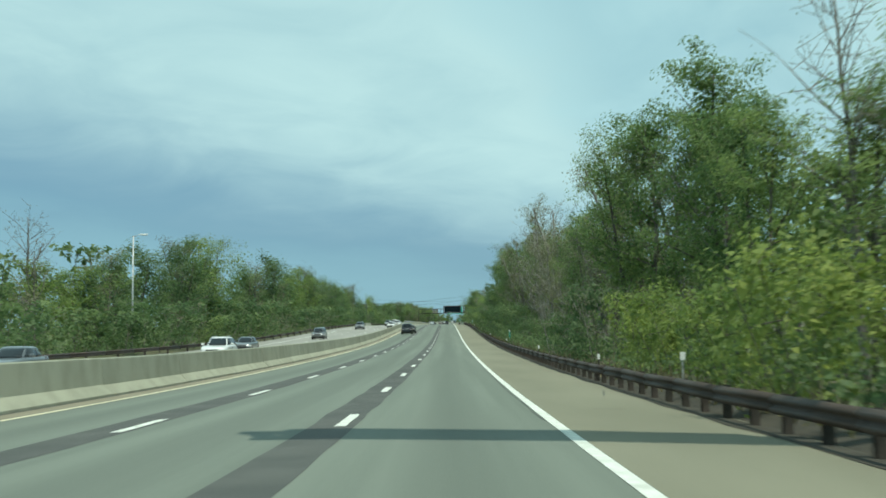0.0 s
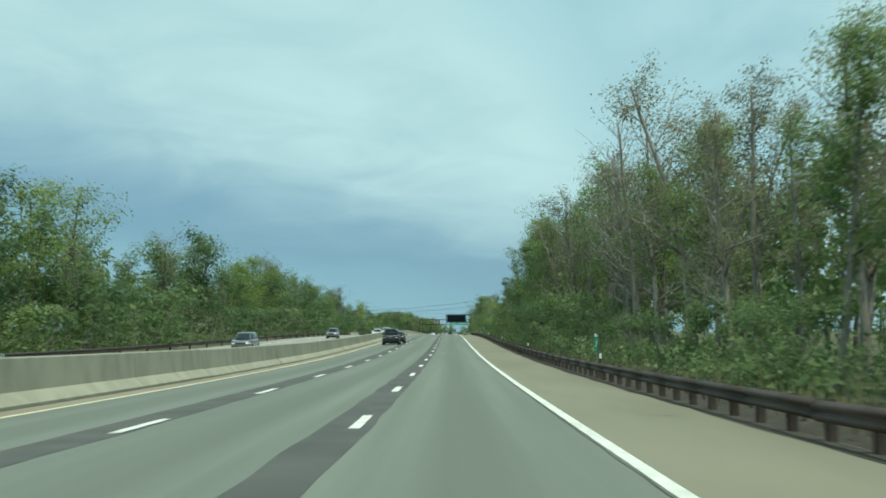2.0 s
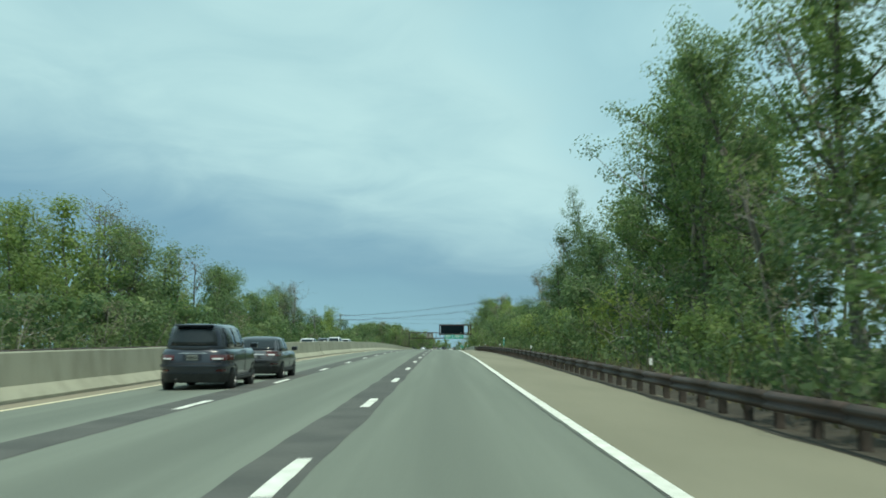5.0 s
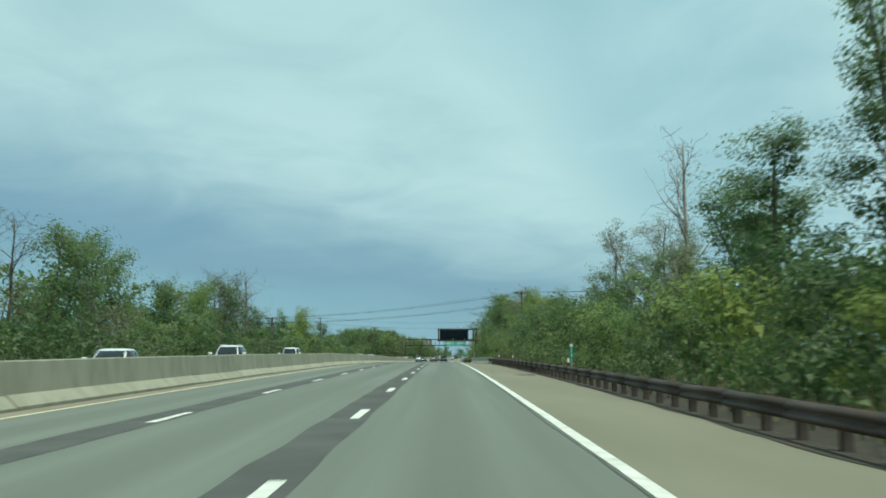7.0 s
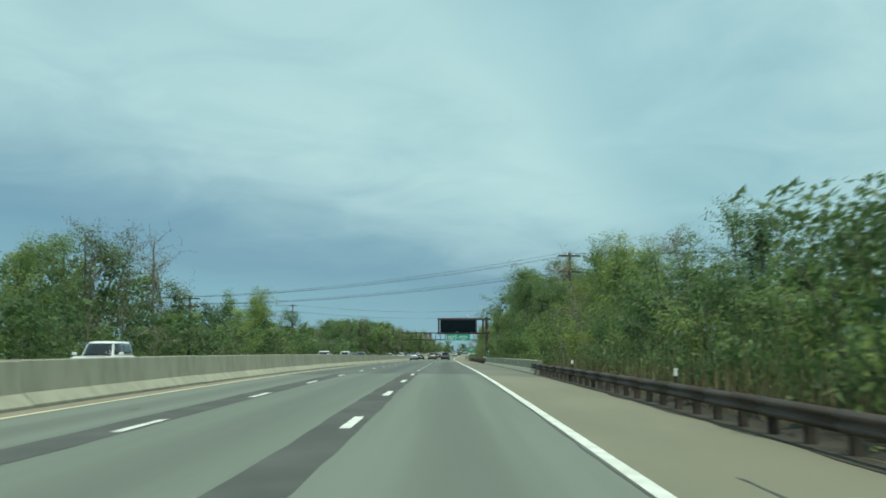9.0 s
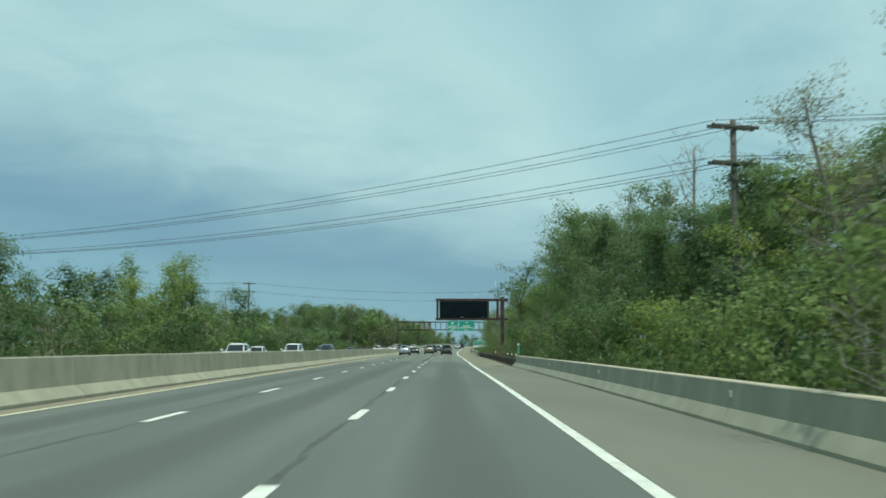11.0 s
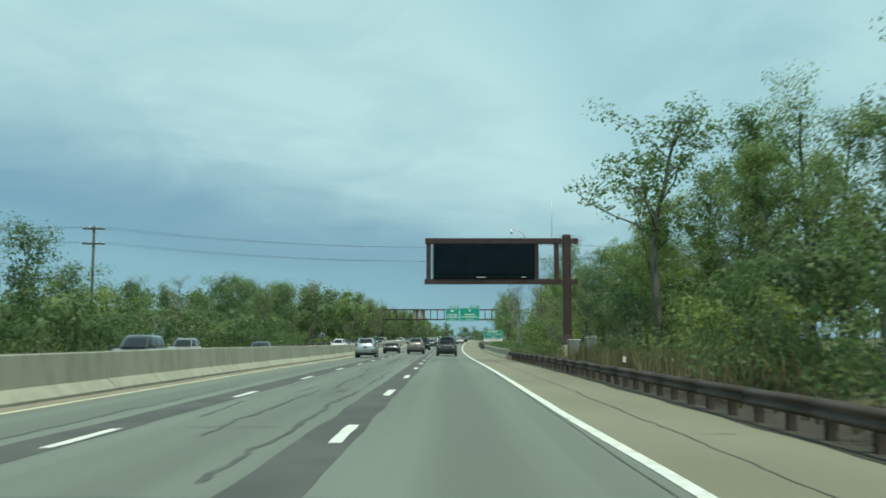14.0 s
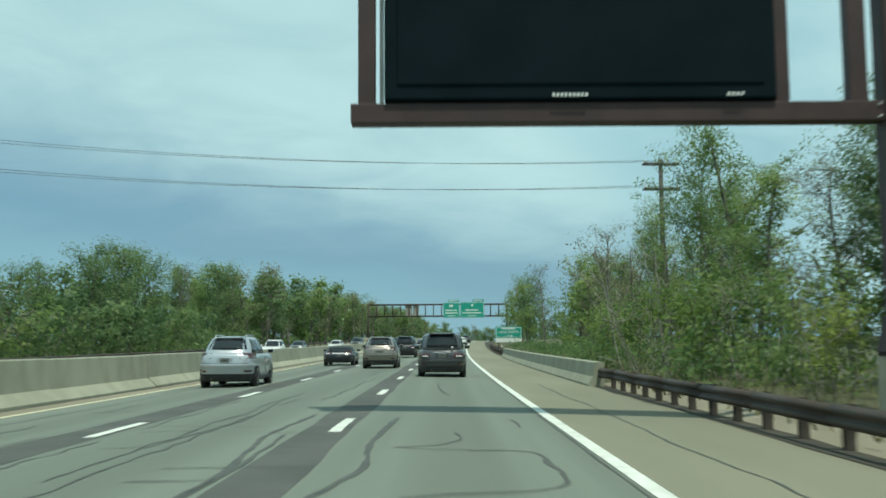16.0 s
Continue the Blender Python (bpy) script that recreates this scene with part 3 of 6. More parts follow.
paths += [bend([(-1.15, 509.2), (-1.3, 504.2), (-1.2, 501.2), (-1.55, 498.6), (-1.9, 496)], 0.13),
          bend([(-0.12, 506.2), (-0.05, 504.9), (-0.4, 503.9), (-0.95, 503.5), (0.1, 503.3), (0.84, 503.2), (0.95, 501.7), (0.95, 500.1), (0.6, 499.5), (-0.35, 499.1), (-0.9, 498.6)], 0.10),
          bend([(-0.48, 526.2), (-0.4, 522), (-0.12, 518.3)], 0.09), bend([(0.95, 509.1), (1.02, 508), (0.95, 507.2)], 0.08),
          bend([(-2.75, 510), (-2.95, 505.5), (-2.8, 503), (-2.65, 499.7), (-2.9, 496)], 0.13),
          bend([(-3.6, 458.4), (-3.15, 459.2), (-3.5, 459.7), (-3.1, 460.8)], 0.12), bend([(-4.5, 459.2), (-4.4, 460.4), (-4.3, 462.4)], 0.09),
          bend([(-0.45, 498.4), (-0.42, 495.4), (0.2, 495.5), (0.9, 495.7)], 0.08), bend([(-2.7, 496.5), (-2.6, 501), (-2.7, 505.5)], 0.10),
          bend([(-6.35, 370), (-6.5, 372)], 0.10), bend([(-5.8, 369), (-5.95, 371.8), (-6.3, 373.2)], 0.12), bend([(-5.5, 370.6), (-5.8, 374), (-6.2, 381)], 0.11),
          bend([(-3.3, 364.5), (-3.45, 367.2)], 0.16), bend([(-4.5, 373.4), (-4.2, 375)], 0.07), bend([(-5.95, 399.4), (-6.15, 402.6)], 0.09), bend([(-4.75, 396.8), (-4.8, 398.6)], 0.08), bend([(-8.25, 405), (-7.9, 408.4)], 0.08),
          bend([(-4.2, 515), (-3.9, 509), (-4.05, 506.5), (-4.3, 503)], 0.08)]
paths.append((wander(rng, X_LANE1 - 0.05, 342, 90, 0.0, 0.03), 0.17))
paths.append((wander(rng, X_LANE2 - 0.1, 342, 90, 0.0, 0.05), 0.13))
paths += [(wander(rng, -6.3, 396, 34, 0.02, 0.10), 0.15), (wander(rng, -3.2, 424, 15, 0.0, 0.09), 0.16), (wander(rng, -4.6, 418, 20, 0.0, 0.08), 0.12)]
paths.append((wander(rng, -7.4, 398, 28, 0.03, 0.10), 0.10))
for a, b in ((20, 345), (440, 700)):
    paths.append((wander(rng, X_EDGE - 0.15, a, b - a, 0.0, 0.012, 0.8), 0.05))
crack_field("crack_sealant", paths, "winding dark tar lines sealing cracks in the asphalt")
joints = [([(x, 390.3 - 0.66 * (x + 8.4) + 0.06 * noise.noise(Vector((x, 0, 5)))) for x in [-10.0 + 0.5 * i for i in range(30)]], 0.42),
          ([(x, 415.5 - 0.75 * (x + 9.4) + 0.06 * noise.noise(Vector((x, 3, 5)))) for x in [-10.0 + 0.5 * i for i in range(31)]], 0.22)]
crack_field("bridge_joint", joints, "dark skewed expansion joints at both ends of the bridge")
rng = random.Random(5)
paths = [(wander(rng, 3.2, 437, 92, -0.001, 0.03), 0.06), bend([(2.5, 274.2), (2.43, 276.3), (2.47, 277.7), (2.52, 279.9), (2.62, 282.4), (2.76, 285.9), (2.95, 291.5), (2.9, 293)], 0.07), (wander(rng, 4.2, 30, 3, 0.1, 0.05), 0.08)]
for y in (24, 44, 60, 84, 250, 288, 412, 448, 520):
    paths.append((wander(rng, rng.uniform(2.6, 3.6), y, rng.uniform(0.7, 1.3), 0.06, 0.04, 0.25, True), 0.08))
crack_field("shoulder_crack", paths, "thin dark cracks and patched cuts in the shoulder")
rng = random.Random(8)
paths = []
for i in range(6):
    paths.append((wander(rng, rng.uniform(-8.0, -6.4), rng.uniform(70, 330), rng.uniform(0.6, 2.2), rng.uniform(-0.15, 0.15), 0.04, 0.3), rng.uniform(0.08, 0.2)))
paths += [(wander(rng, -2.45, 275, 8, -0.01, 0.03), 0.12), (wander(rng, -1.7, 274, 2.4, 0.0, 0.02), 0.12)]
crack_field("tyre_scuff", paths, "short dark scuffs and patches on the lanes")
for x, y in ((3.95, 275.5), (3.55, 422.6)):      # drain inlets let into the shoulder
    apron = ribbon_mesh("drain_apron", x - 0.8, x + 0.8, y - 1.3, y + 1.1, 0.005, 0.005, M["dust"], step=0.4, wander=0.05)
    tagged(new("drain_apron", apron), "pale patched square round a drain inlet", "road patch", kind="structure")
    drain = empty("drain_grate", along(x, y + 0.3, 0.006), "rusty slotted drain grate set in the shoulder", "drain grate", "drain grates")
    part("pit", box_mesh("pit", (1.25, 0.62, 0.006), M["tar"], (0, 0, 0.003)), drain)
    for i in range(13):
        part("bar", box_mesh("bar", (0.035, 0.6, 0.012), M["rust_post"], (-0.58 + 0.0966 * i, 0, 0.011)), drain)
    for s in (-1, 1):
        part("frame", box_mesh("frame", (1.28, 0.05, 0.014), M["rust_post"], (0, s * 0.32, 0.01)), drain)
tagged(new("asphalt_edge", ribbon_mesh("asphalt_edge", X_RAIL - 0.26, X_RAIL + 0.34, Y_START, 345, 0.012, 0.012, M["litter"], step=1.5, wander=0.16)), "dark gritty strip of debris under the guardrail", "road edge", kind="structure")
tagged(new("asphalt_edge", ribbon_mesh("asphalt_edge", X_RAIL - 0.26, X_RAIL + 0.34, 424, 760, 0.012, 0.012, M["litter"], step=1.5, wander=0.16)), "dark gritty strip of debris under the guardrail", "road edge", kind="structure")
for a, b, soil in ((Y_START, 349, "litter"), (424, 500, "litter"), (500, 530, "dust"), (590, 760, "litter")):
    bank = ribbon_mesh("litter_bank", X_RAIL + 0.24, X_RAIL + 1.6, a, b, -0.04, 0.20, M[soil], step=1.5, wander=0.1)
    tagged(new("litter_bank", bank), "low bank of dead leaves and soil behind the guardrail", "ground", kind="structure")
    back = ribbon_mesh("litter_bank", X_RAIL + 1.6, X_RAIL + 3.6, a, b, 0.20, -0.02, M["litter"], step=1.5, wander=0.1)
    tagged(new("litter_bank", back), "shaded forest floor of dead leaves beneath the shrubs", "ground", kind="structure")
# narrow dark line where the median barrier's foot meets the asphalt
tagged(new("asphalt_edge", ribbon_mesh("asphalt_edge", -10.17, -10.06, Y_START, Y_END, 0.012, 0.012, M["strip"], step=2, wander=0.06)), "thin dark seam along the median barrier's foot", "road edge", kind="structure")

# ---- median barrier ----
tagged(new("inner_shoulder", ribbon_mesh("inner_shoulder", X_MEDIAN, X_YELLOW - 0.16, Y_START, Y_END, 0.006, 0.006, M["dust"], step=3, wander=0.05)), "narrow dusty tan strip between yellow line and barrier", "shoulder", kind="structure")
SECTION = 9.15
barrier = empty("median_barrier", Matrix(), "long tan concrete median barrier with a sloping foot", "barrier", kind="structure")
outline = [(-0.42, 0), (-0.42, 0.08), (-0.20, 0.36), (-0.13, 1.12), (-0.11, 1.15), (0.11, 1.15), (0.13, 1.12), (0.20, 0.36), (0.42, 0.08), (0.42, 0)]
barrier_me = extrude_mesh("barrier_section", [(x * 1.25, z) for x, z in outline], SECTION - 0.025, M["concrete"])
toe_me = extrude_mesh("barrier_toe", [(-0.535, 0.004), (-0.535, 0.09), (-0.262, 0.362), (0.262, 0.362), (0.535, 0.09), (0.535, 0.004)], SECTION - 0.03, M["toe"])
y, rng = -55.0, random.Random(3)
while y < 960:
    sec = part("barrier_section", barrier_me, barrier, at=along(X_MEDIAN + 0.1 + rng.uniform(-0.012, 0.012), y, rng.uniform(-0.01, 0.01)))
    part("toe", toe_me, sec)
    y += SECTION

# ---- right-hand parapet at the bridge ----
parapet = empty("bridge_parapet", Matrix(), "grey concrete parapet with a pale sloping foot", "barrier", kind="structure")
par_me = extrude_mesh("parapet_section", [(-0.34, 0), (-0.34, 0.08), (-0.19, 0.34), (-0.12, 0.83), (-0.10, 0.86), (0.2, 0.86), (0.22, 0.84), (0.22, -0.2), (-0.2, -0.2)], 8.0 - 0.03, M["concrete"])
par_toe = extrude_mesh("parapet_toe", [(-0.345, 0.0), (-0.35, 0.085), (-0.2, 0.345), (-0.17, 0.345), (-0.17, 0.0)], 8.0 - 0.04, M["toe"])
# added strip in a paler tone for the sunlit top edge
par_lit_top = extrude_mesh("parapet_lit_top", [(-0.125, 0.845), (-0.11, 0.868), (0.205, 0.868), (0.225, 0.845)], 8.0 - 0.04, M["pale"])
y = 350.0
while y < 424:
    sec = part("parapet_section", par_me, parapet, at=along(X_PARAPET, y))
    part("toe", par_toe, sec)
    part("cap", par_lit_top, sec)
    y += 8.0

# ---- guardrails ----
def w_outline(t=0.012):
    """The cross-section of a corrugated steel beam, facing the road."""
    pts = [(0.0, 0.0), (-0.03, 0.02), (-0.075, 0.055), (-0.08, 0.09), (-0.045, 0.125), (-0.01, 0.155), (-0.045, 0.185), (-0.08, 0.22), (-0.075, 0.255), (-0.03, 0.29), (0.0, 0.31)]
    pts = [(x * 1.15, z * 1.08 - 0.085) for x, z in pts]
    return pts + [(x + t, z) for x, z in reversed(pts)]


RAIL_LEN = 3.81
rail_me = extrude_mesh("rail_beam", w_outline(), RAIL_LEN + 0.06, M["rust"], True)
post_me = extrude_mesh("rail_post", [(-0.075, 0), (0.075, 0), (0.075, 0.012), (0.006, 0.014), (0.006, 0.136), (0.075, 0.138), (0.075, 0.15), (-0.075, 0.15), (-0.075, 0.138), (-0.006, 0.136), (-0.006, 0.014), (-0.075, 0.012)], 1.15, M["rust_post"])
post_me.transform(Matrix.Rotation(radians(90), 4, "X") @ Matrix.Translation((0, 0, -0.075)))
block_me = box_mesh("block", (0.10, 0.15, 0.32), M["rust_post"], bevel=0.008)


def guardrail(x, y0, y1, mirror=1, low=False, label="rusty brown steel guardrail on posts beside the shoulder"):
    g = empty("guardrail", Matrix(), label, "guardrail", "guardrails along the road", kind="structure")
    n = int(round((y1 - y0) / RAIL_LEN))
    for i in range(n):
        y = y0 + RAIL_LEN * (i + 0.5)
        flip = Matrix.Rotation(0 if mirror > 0 else math.pi, 4, "Z")
        lean = Matrix.Rotation(radians(1.2 * noise.noise(Vector((i * 0.9, x, 2)))), 4, "X")
        part("rail_beam", rail_me, g, at=along(x, y, 0.42) @ lean @ flip)
        for dy in (0.0, -RAIL_LEN / 2):
            m = upright(x + 0.21 * mirror, y + dy, 0.09 + 0.012 * noise.noise(Vector((y + dy, 0, 0)))) @ Matrix.Rotation(radians(2.5 * noise.noise(Vector((y + dy, 5, 0)))), 4, "Y")
            part("post", post_me, g, at=m)
            part("block", block_me, g, at=along(x + 0.075 * mirror, y + dy, 0.50))
    return g


guardrail(X_RAIL, -24, 349)
guardrail(X_RAIL, 424.5, 527)
guardrail(X_RAIL, 591, 655)
far_rail = empty("guardrail", Matrix(), "dark weathered guardrail beyond the opposite carriageway", "guardrail", "guardrails along the road", kind="structure")
long_rail = extrude_mesh("rail_beam", w_outline(), 2 * RAIL_LEN + 0.05, M["rust"], True)
for i in range(100):
    y = 10 + 7.62 * i
    if 345 < y < 362 or 455 < y < 470:
        continue
    part("rail_beam", long_rail, far_rail, at=along(X_FAR_RAIL, y, 0.46) @ Matrix.Rotation(math.pi, 4, "Z"))
    part("post", post_me, far_rail, at=upright(X_FAR_RAIL - 0.15, y, 0.14))
# low parapet that follows the first right-hand rail further on
far_par = empty("bridge_parapet", Matrix(), "low grey concrete barrier joining two guardrails", "barrier", kind="structure")
y = 531.0
while y < 590:
    sec = part("parapet_section", par_me, far_par, at=along(X_PARAPET - 0.22, y))
    part("toe", par_toe, sec)
    y += 8.0
for x, ya, yb in ((-26.5, 345, 364), (-26.5, 455, 471)):
    far_wall = empty("bridge_parapet", Matrix(), "concrete parapet beyond the opposite carriageway", "barrier", kind="structure")
    y = ya + 2
    while y < yb:
        part("parapet_section", par_me, far_wall, at=along(x, y) @ Matrix.Rotation(math.pi, 4, "Z"))
        y += 8.0

# ---- overhead display sign ----
def bar_mesh(name, x0, x1, y0, y1, z0, z1, mat, bevel=0.015):
    return box_mesh(name, (x1 - x0, y1 - y0, z1 - z0), mat, ((x0 + x1) / 2, (y0 + y1) / 2, (z0 + z1) / 2), bevel)


def display_sign(at, label):
    """A cantilevered display: tapered post on a concrete pedestal, two beams, a black cabinet hung between uprights. Origin at the post's foot on the road's level."""
    g = empty("display_sign", at, label, "road sign", "overhead display signs")
    z0, z1 = 5.56, 8.97      # underside of the lower beam, top of the upper one
    ped = part("pedestal", box_mesh("pedestal", (1.2, 1.3, 2.0), M["pale"], (0.13, 0, 0.08), 0.05), g, "pale square concrete pedestal")
    part("base_plate", box_mesh("base_plate", (1.0, 1.05, 0.06), M["sign_steel"], (0, 0, 1.11), 0.01), ped)
    for a in range(8):
        x, y = 0.47 * math.cos(a * math.pi / 4), 0.47 * math.sin(a * math.pi / 4)
        part("bolt", tube_mesh("bolt", [[(x, y, 1.14, 0.035), (x, y, 1.26, 0.035)]], M["galv"], 6), ped)
    post = part("post", box_mesh("post", (0.58, 0.62, 8.1), M["sign_steel"], (-0.13, 0, 5.19), 0.04), g, "tall brown box-section steel post")
    foot = part("post_flare", box_mesh("post_flare", (0.86, 0.9, 0.7), M["sign_steel"], (-0.13, 0, 1.49), 0.02, 0.72), post)
    part("upper_beam", bar_mesh("upper_beam", -10.6, 0.72, -0.22, 0.22, z1 - 0.42, z1, M["sign_steel"]), g)
    part("lower_beam", bar_mesh("lower_beam", -10.65, 0.66, -0.22, 0.22, z0, z0 + 0.38, M["sign_steel"]), g)
    for x, wd in ((-10.35, 0.33), (-2.35, 0.28), (-0.88, 0.36)):
        part("upright", bar_mesh("upright", x - wd / 2, x + wd / 2, -0.16, 0.16, z0 + 0.38, z1 - 0.42, M["sign_steel"]), g)
    for z in (z0 + 0.19, z1 - 0.21):
        for dz in (-0.12, 0.12):
            for x in (-0.52, 0.30):
                part("bolt", box_mesh("bolt", (0.05, 0.05, 0.05), M["galv"], (x, -0.23, z + dz), 0.01), post)
    cab = part("display_cabinet", bar_mesh("display_cabinet", -10.0, -2.5, -0.30, 0.75, z0 + 0.42, z1 - 0.40, M["panel"], 0.04), g, "blank black display cabinet")
    part("display_face", bar_mesh("display_face", -9.75, -2.75, -0.33, -0.296, z0 + 0.72, z1 - 0.62, M["panel"], 0.01), cab)
    part("side_gap", bar_mesh("side_gap", -10.11, -10.03, 0.05, 0.12, z0 + 0.42, z1 - 0.45, M["white"], 0.005), cab, "pale strip beside the cabinet")
    for x0, x1 in ((-6.8, -6.1), (-3.47, -3.12)):
        n = round((x1 - x0) / 0.08)
        for i in range(n):
            a = x0 + (x1 - x0) * i / n
            part("maker_mark", bar_mesh("maker_mark", a, a + 0.055, -0.345, -0.334, z0 + 0.47, z0 + 0.53, M["white"], 0.0), cab, "small white maker's mark")
    arm = part("camera_arm", tube_mesh("camera_arm", [[(-3.2, 0, z1, 0.03), (-3.35, 0, z1 + 0.35, 0.03), (-3.7, 0, z1 + 0.62, 0.03), (-4.15, 0, z1 + 0.66, 0.03)]], M["galv"], 8), g, "curved grey arm")
    part("dome_camera", tube_mesh("dome_camera", [[(-4.2, 0, z1 + 0.68, 0.06), (-4.2, 0, z1 + 0.55, 0.11), (-4.2, 0, z1 + 0.42, 0.12), (-4.2, 0, z1 + 0.32, 0.06)]], M["white"], 12), arm)
    part("antenna", tube_mesh("antenna", [[(-1.2, 0, z1, 0.03), (-1.2, 0, z1 + 0.5, 0.03), (-1.2, 0, z1 + 0.55, 0.034), (-1.2, 0, z1 + 2.85, 0.028)]], M["galv"], 6), g, "thin whip antenna")
    return g


VMS_Y = 509.4
display_sign(upright(8.62, VMS_Y, 0.0 - crossfall(8.62)), "brown steel cantilever sign with a blank black display")
display_sign(upright(8.45, 13.8, 0.65 - crossfall(8.45)), "brown steel cantilever sign over the lanes")


def control_cabinet(at, w, d, h, label, vents=0):
    g = empty("control_cabinet", at, label, "cabinet", "roadside control cabinets")
    part("plinth", box_mesh("plinth", (w + 0.2, d + 0.2, 0.9), M["pale"], (0, 0, -0.35), 0.02), g)
    part("body", box_mesh("body", (w, d, h), M["cabinet"], (0, 0, 0.1 + h / 2), 0.02), g)
    part("roof", box_mesh("roof", (w + 0.06, d + 0.06, 0.08), M["galv"], (0, 0, 0.14 + h), 0.02), g)
    door = part("door", box_mesh("door", (w * 0.86, 0.03, h * 0.88), M["cabinet"], (0, -d / 2 - 0.012, 0.1 + h / 2), 0.008), g)
    part("handle", box_mesh("handle", (0.03, 0.04, 0.18), M["galv"], (-w * 0.3, -d / 2 - 0.04, 0.2 + h / 2), 0.008), door)
    for i in range(vents):
        part("vent", box_mesh("vent", (0.075, 0.02, 0.34), M["white"], (-0.05 + 0.1 * i, -d / 2 - 0.032, 0.27), 0.004), door, "pale louvred vent")
    return g


control_cabinet(upright(8.1, 502.4, 0.1), 0.78, 0.8, 1.4, "grey steel control cabinet behind the guardrail")
control_cabinet(upright(8.6, 497.8, 0.1), 0.66, 0.8, 1.55, "tall grey control cabinet with pale vents", 3)
pipe = tagged(new("vent_pipe", tube_mesh("vent_pipe", [[(0, 0, -0.6, 0.09), (0, 0, 0.72, 0.09), (0, 0, 0.73, 0.12), (0, 0, 0.86, 0.12), (0, 0, 0.92, 0.05)]], M["galv"], 12)), "short grey capped pipe standing behind the guardrail", "pipe")
pipe.matrix_basis = upright(8.2, 501.0, 0.1)

# ---- green signs ----
def text_mesh(name, words, size, mat):
    cu = bpy.data.curves.new(name, "FONT")
    cu.body, cu.size, cu.align_x, cu.align_y, cu.extrude = words, size, "CENTER", "CENTER", 0.004
    ob = bpy.data.objects.new(name, cu)
    scene.collection.objects.link(ob)
    bpy.context.view_layer.update()
    me = bpy.data.meshes.new_from_object(ob.evaluated_get(bpy.context.evaluated_depsgraph_get()))
    bpy.data.objects.remove(ob)
    me.transform(Matrix.Rotation(radians(90), 4, "X"))
    me.materials.clear()
    me.materials.append(mat)
    return me


def sign_panel(parent, x0, x1, z0, z1, y, bars, mat="green", name="panel", label="green panel with white writing"):
    """A panel with a white border and rows of unread white writing: (height share, width share, size)."""
    p = part(name, bar_mesh(name, x0, x1, y - 0.03, y + 0.03, z0, z1, M[mat], 0.02), parent, label)
    e = 0.10
    if mat == "green" and z1 - z0 > 1:
        for a, b, c, d in ((x0 + e, x1 - e, z0 + e, z0 + e + 0.05), (x0 + e, x1 - e, z1 - e - 0.05, z1 - e), (x0 + e, x0 + e + 0.05, z0 + e, z1 - e), (x1 - e - 0.05, x1 - e, z0 + e, z1 - e)):
            part("border", bar_mesh("border", a, b, y - 0.04, y - 0.031, c, d, M["white"], 0), p)
    for zs, share, size in bars:
        zc, xc, half = z0 + (z1 - z0) * zs, (x0 + x1) / 2, (x1 - x0) * share / 2
        n = max(2, int(2 * half / (size * 0.9)))
        for i in range(n):
            a = xc - half + 2 * half * i / n
            part("writing", bar_mesh("writing", a, a + 2 * half / n * 0.72, y - 0.042, y - 0.032, zc - size / 2, zc + size / 2, M["white"], 0), p)
    return p


GY = 787.0
gz = 17.3
gantry = empty("sign_gantry", Matrix.Translation((0, GY, 0)), "dark steel truss gantry spanning both carriageways", "sign gantry")
gl, gr, gt, gb = -20.9, 17.7, 27.45, 24.2
for x in (gl, gr):
    leg = part("leg", tube_mesh("leg", [[(x, s, gz - 1.4, 0.22), (x, s, gt, 0.20)] for s in (-0.6, 0.6)], M["rust"], 8), gantry)
    part("footing", box_mesh("footing", (2.6, 2.6, 2.6), M["pale"], (x, 0, gz - 0.3), 0.06), gantry, "pale concrete footing")
for z in (gt, gb):
    for s in (-0.6, 0.6):
        part("chord", tube_mesh("chord", [[(gl, s, z, 0.2), (gr, s, z, 0.2)]], M["rust"], 8), gantry)
for i in range(18):
    x = gl + (gr - gl) * i / 17
    for s in (-0.6, 0.6):
        part("truss_member", tube_mesh("truss_member", [[(x, s, gb, 0.14), (x, s, gt, 0.14)]], M["rust"], 6), gantry)
sign_panel(gantry, 0.0, 4.5, 23.7, 27.9, -0.95, ((0.78, 0.25, 0.62), (0.49, 0.7, 0.34), (0.31, 0.8, 0.34), (0.13, 0.5, 0.2)))
sign_panel(gantry, 4.75, 11.3, 23.7, 28.0, -0.95, ((0.8, 0.1, 0.62), (0.49, 0.55, 0.34), (0.31, 0.8, 0.34), (0.13, 0.35, 0.2)))
sign_panel(gantry, 1.4, 4.4, 28.05, 28.7, -0.95, ((0.5, 0.8, 0.28),), name="exit_tab")
sign_panel(gantry, 8.2, 11.2, 28.15, 28.8, -0.95, ((0.5, 0.8, 0.28),), name="exit_tab")
for a, b in ((-10.6, -8.75), (-8.45, -6.8)):
    sign_panel(gantry, a, b, 24.4, 27.3, 0.8, (), mat="sign_back", name="panel_back", label="dull metal back of a panel")

TY = 639.6
toll = empty("toll_sign", Matrix.Translation((9.0, TY, 14.3)), "green toll plaza sign on posts beside the guardrail", "road sign")
for x in (-1.4, 1.4):
    part("post", box_mesh("post", (0.14, 0.14, 4.6), M["rust"], (x, 0.1, -0.1), 0.01), toll)
tp = sign_panel(toll, -1.85, 1.85, 0.62, 2.2, 0.0, ((0.83, 0.5, 0.2),))
for words, z, size in (("TOLL PLAZA", 1.46, 0.5), ("1 MILE", 0.92, 0.38)):
    part("writing", text_mesh("writing", words, size, M["white"]), tp, at=Matrix.Translation((0, -0.042, z)))
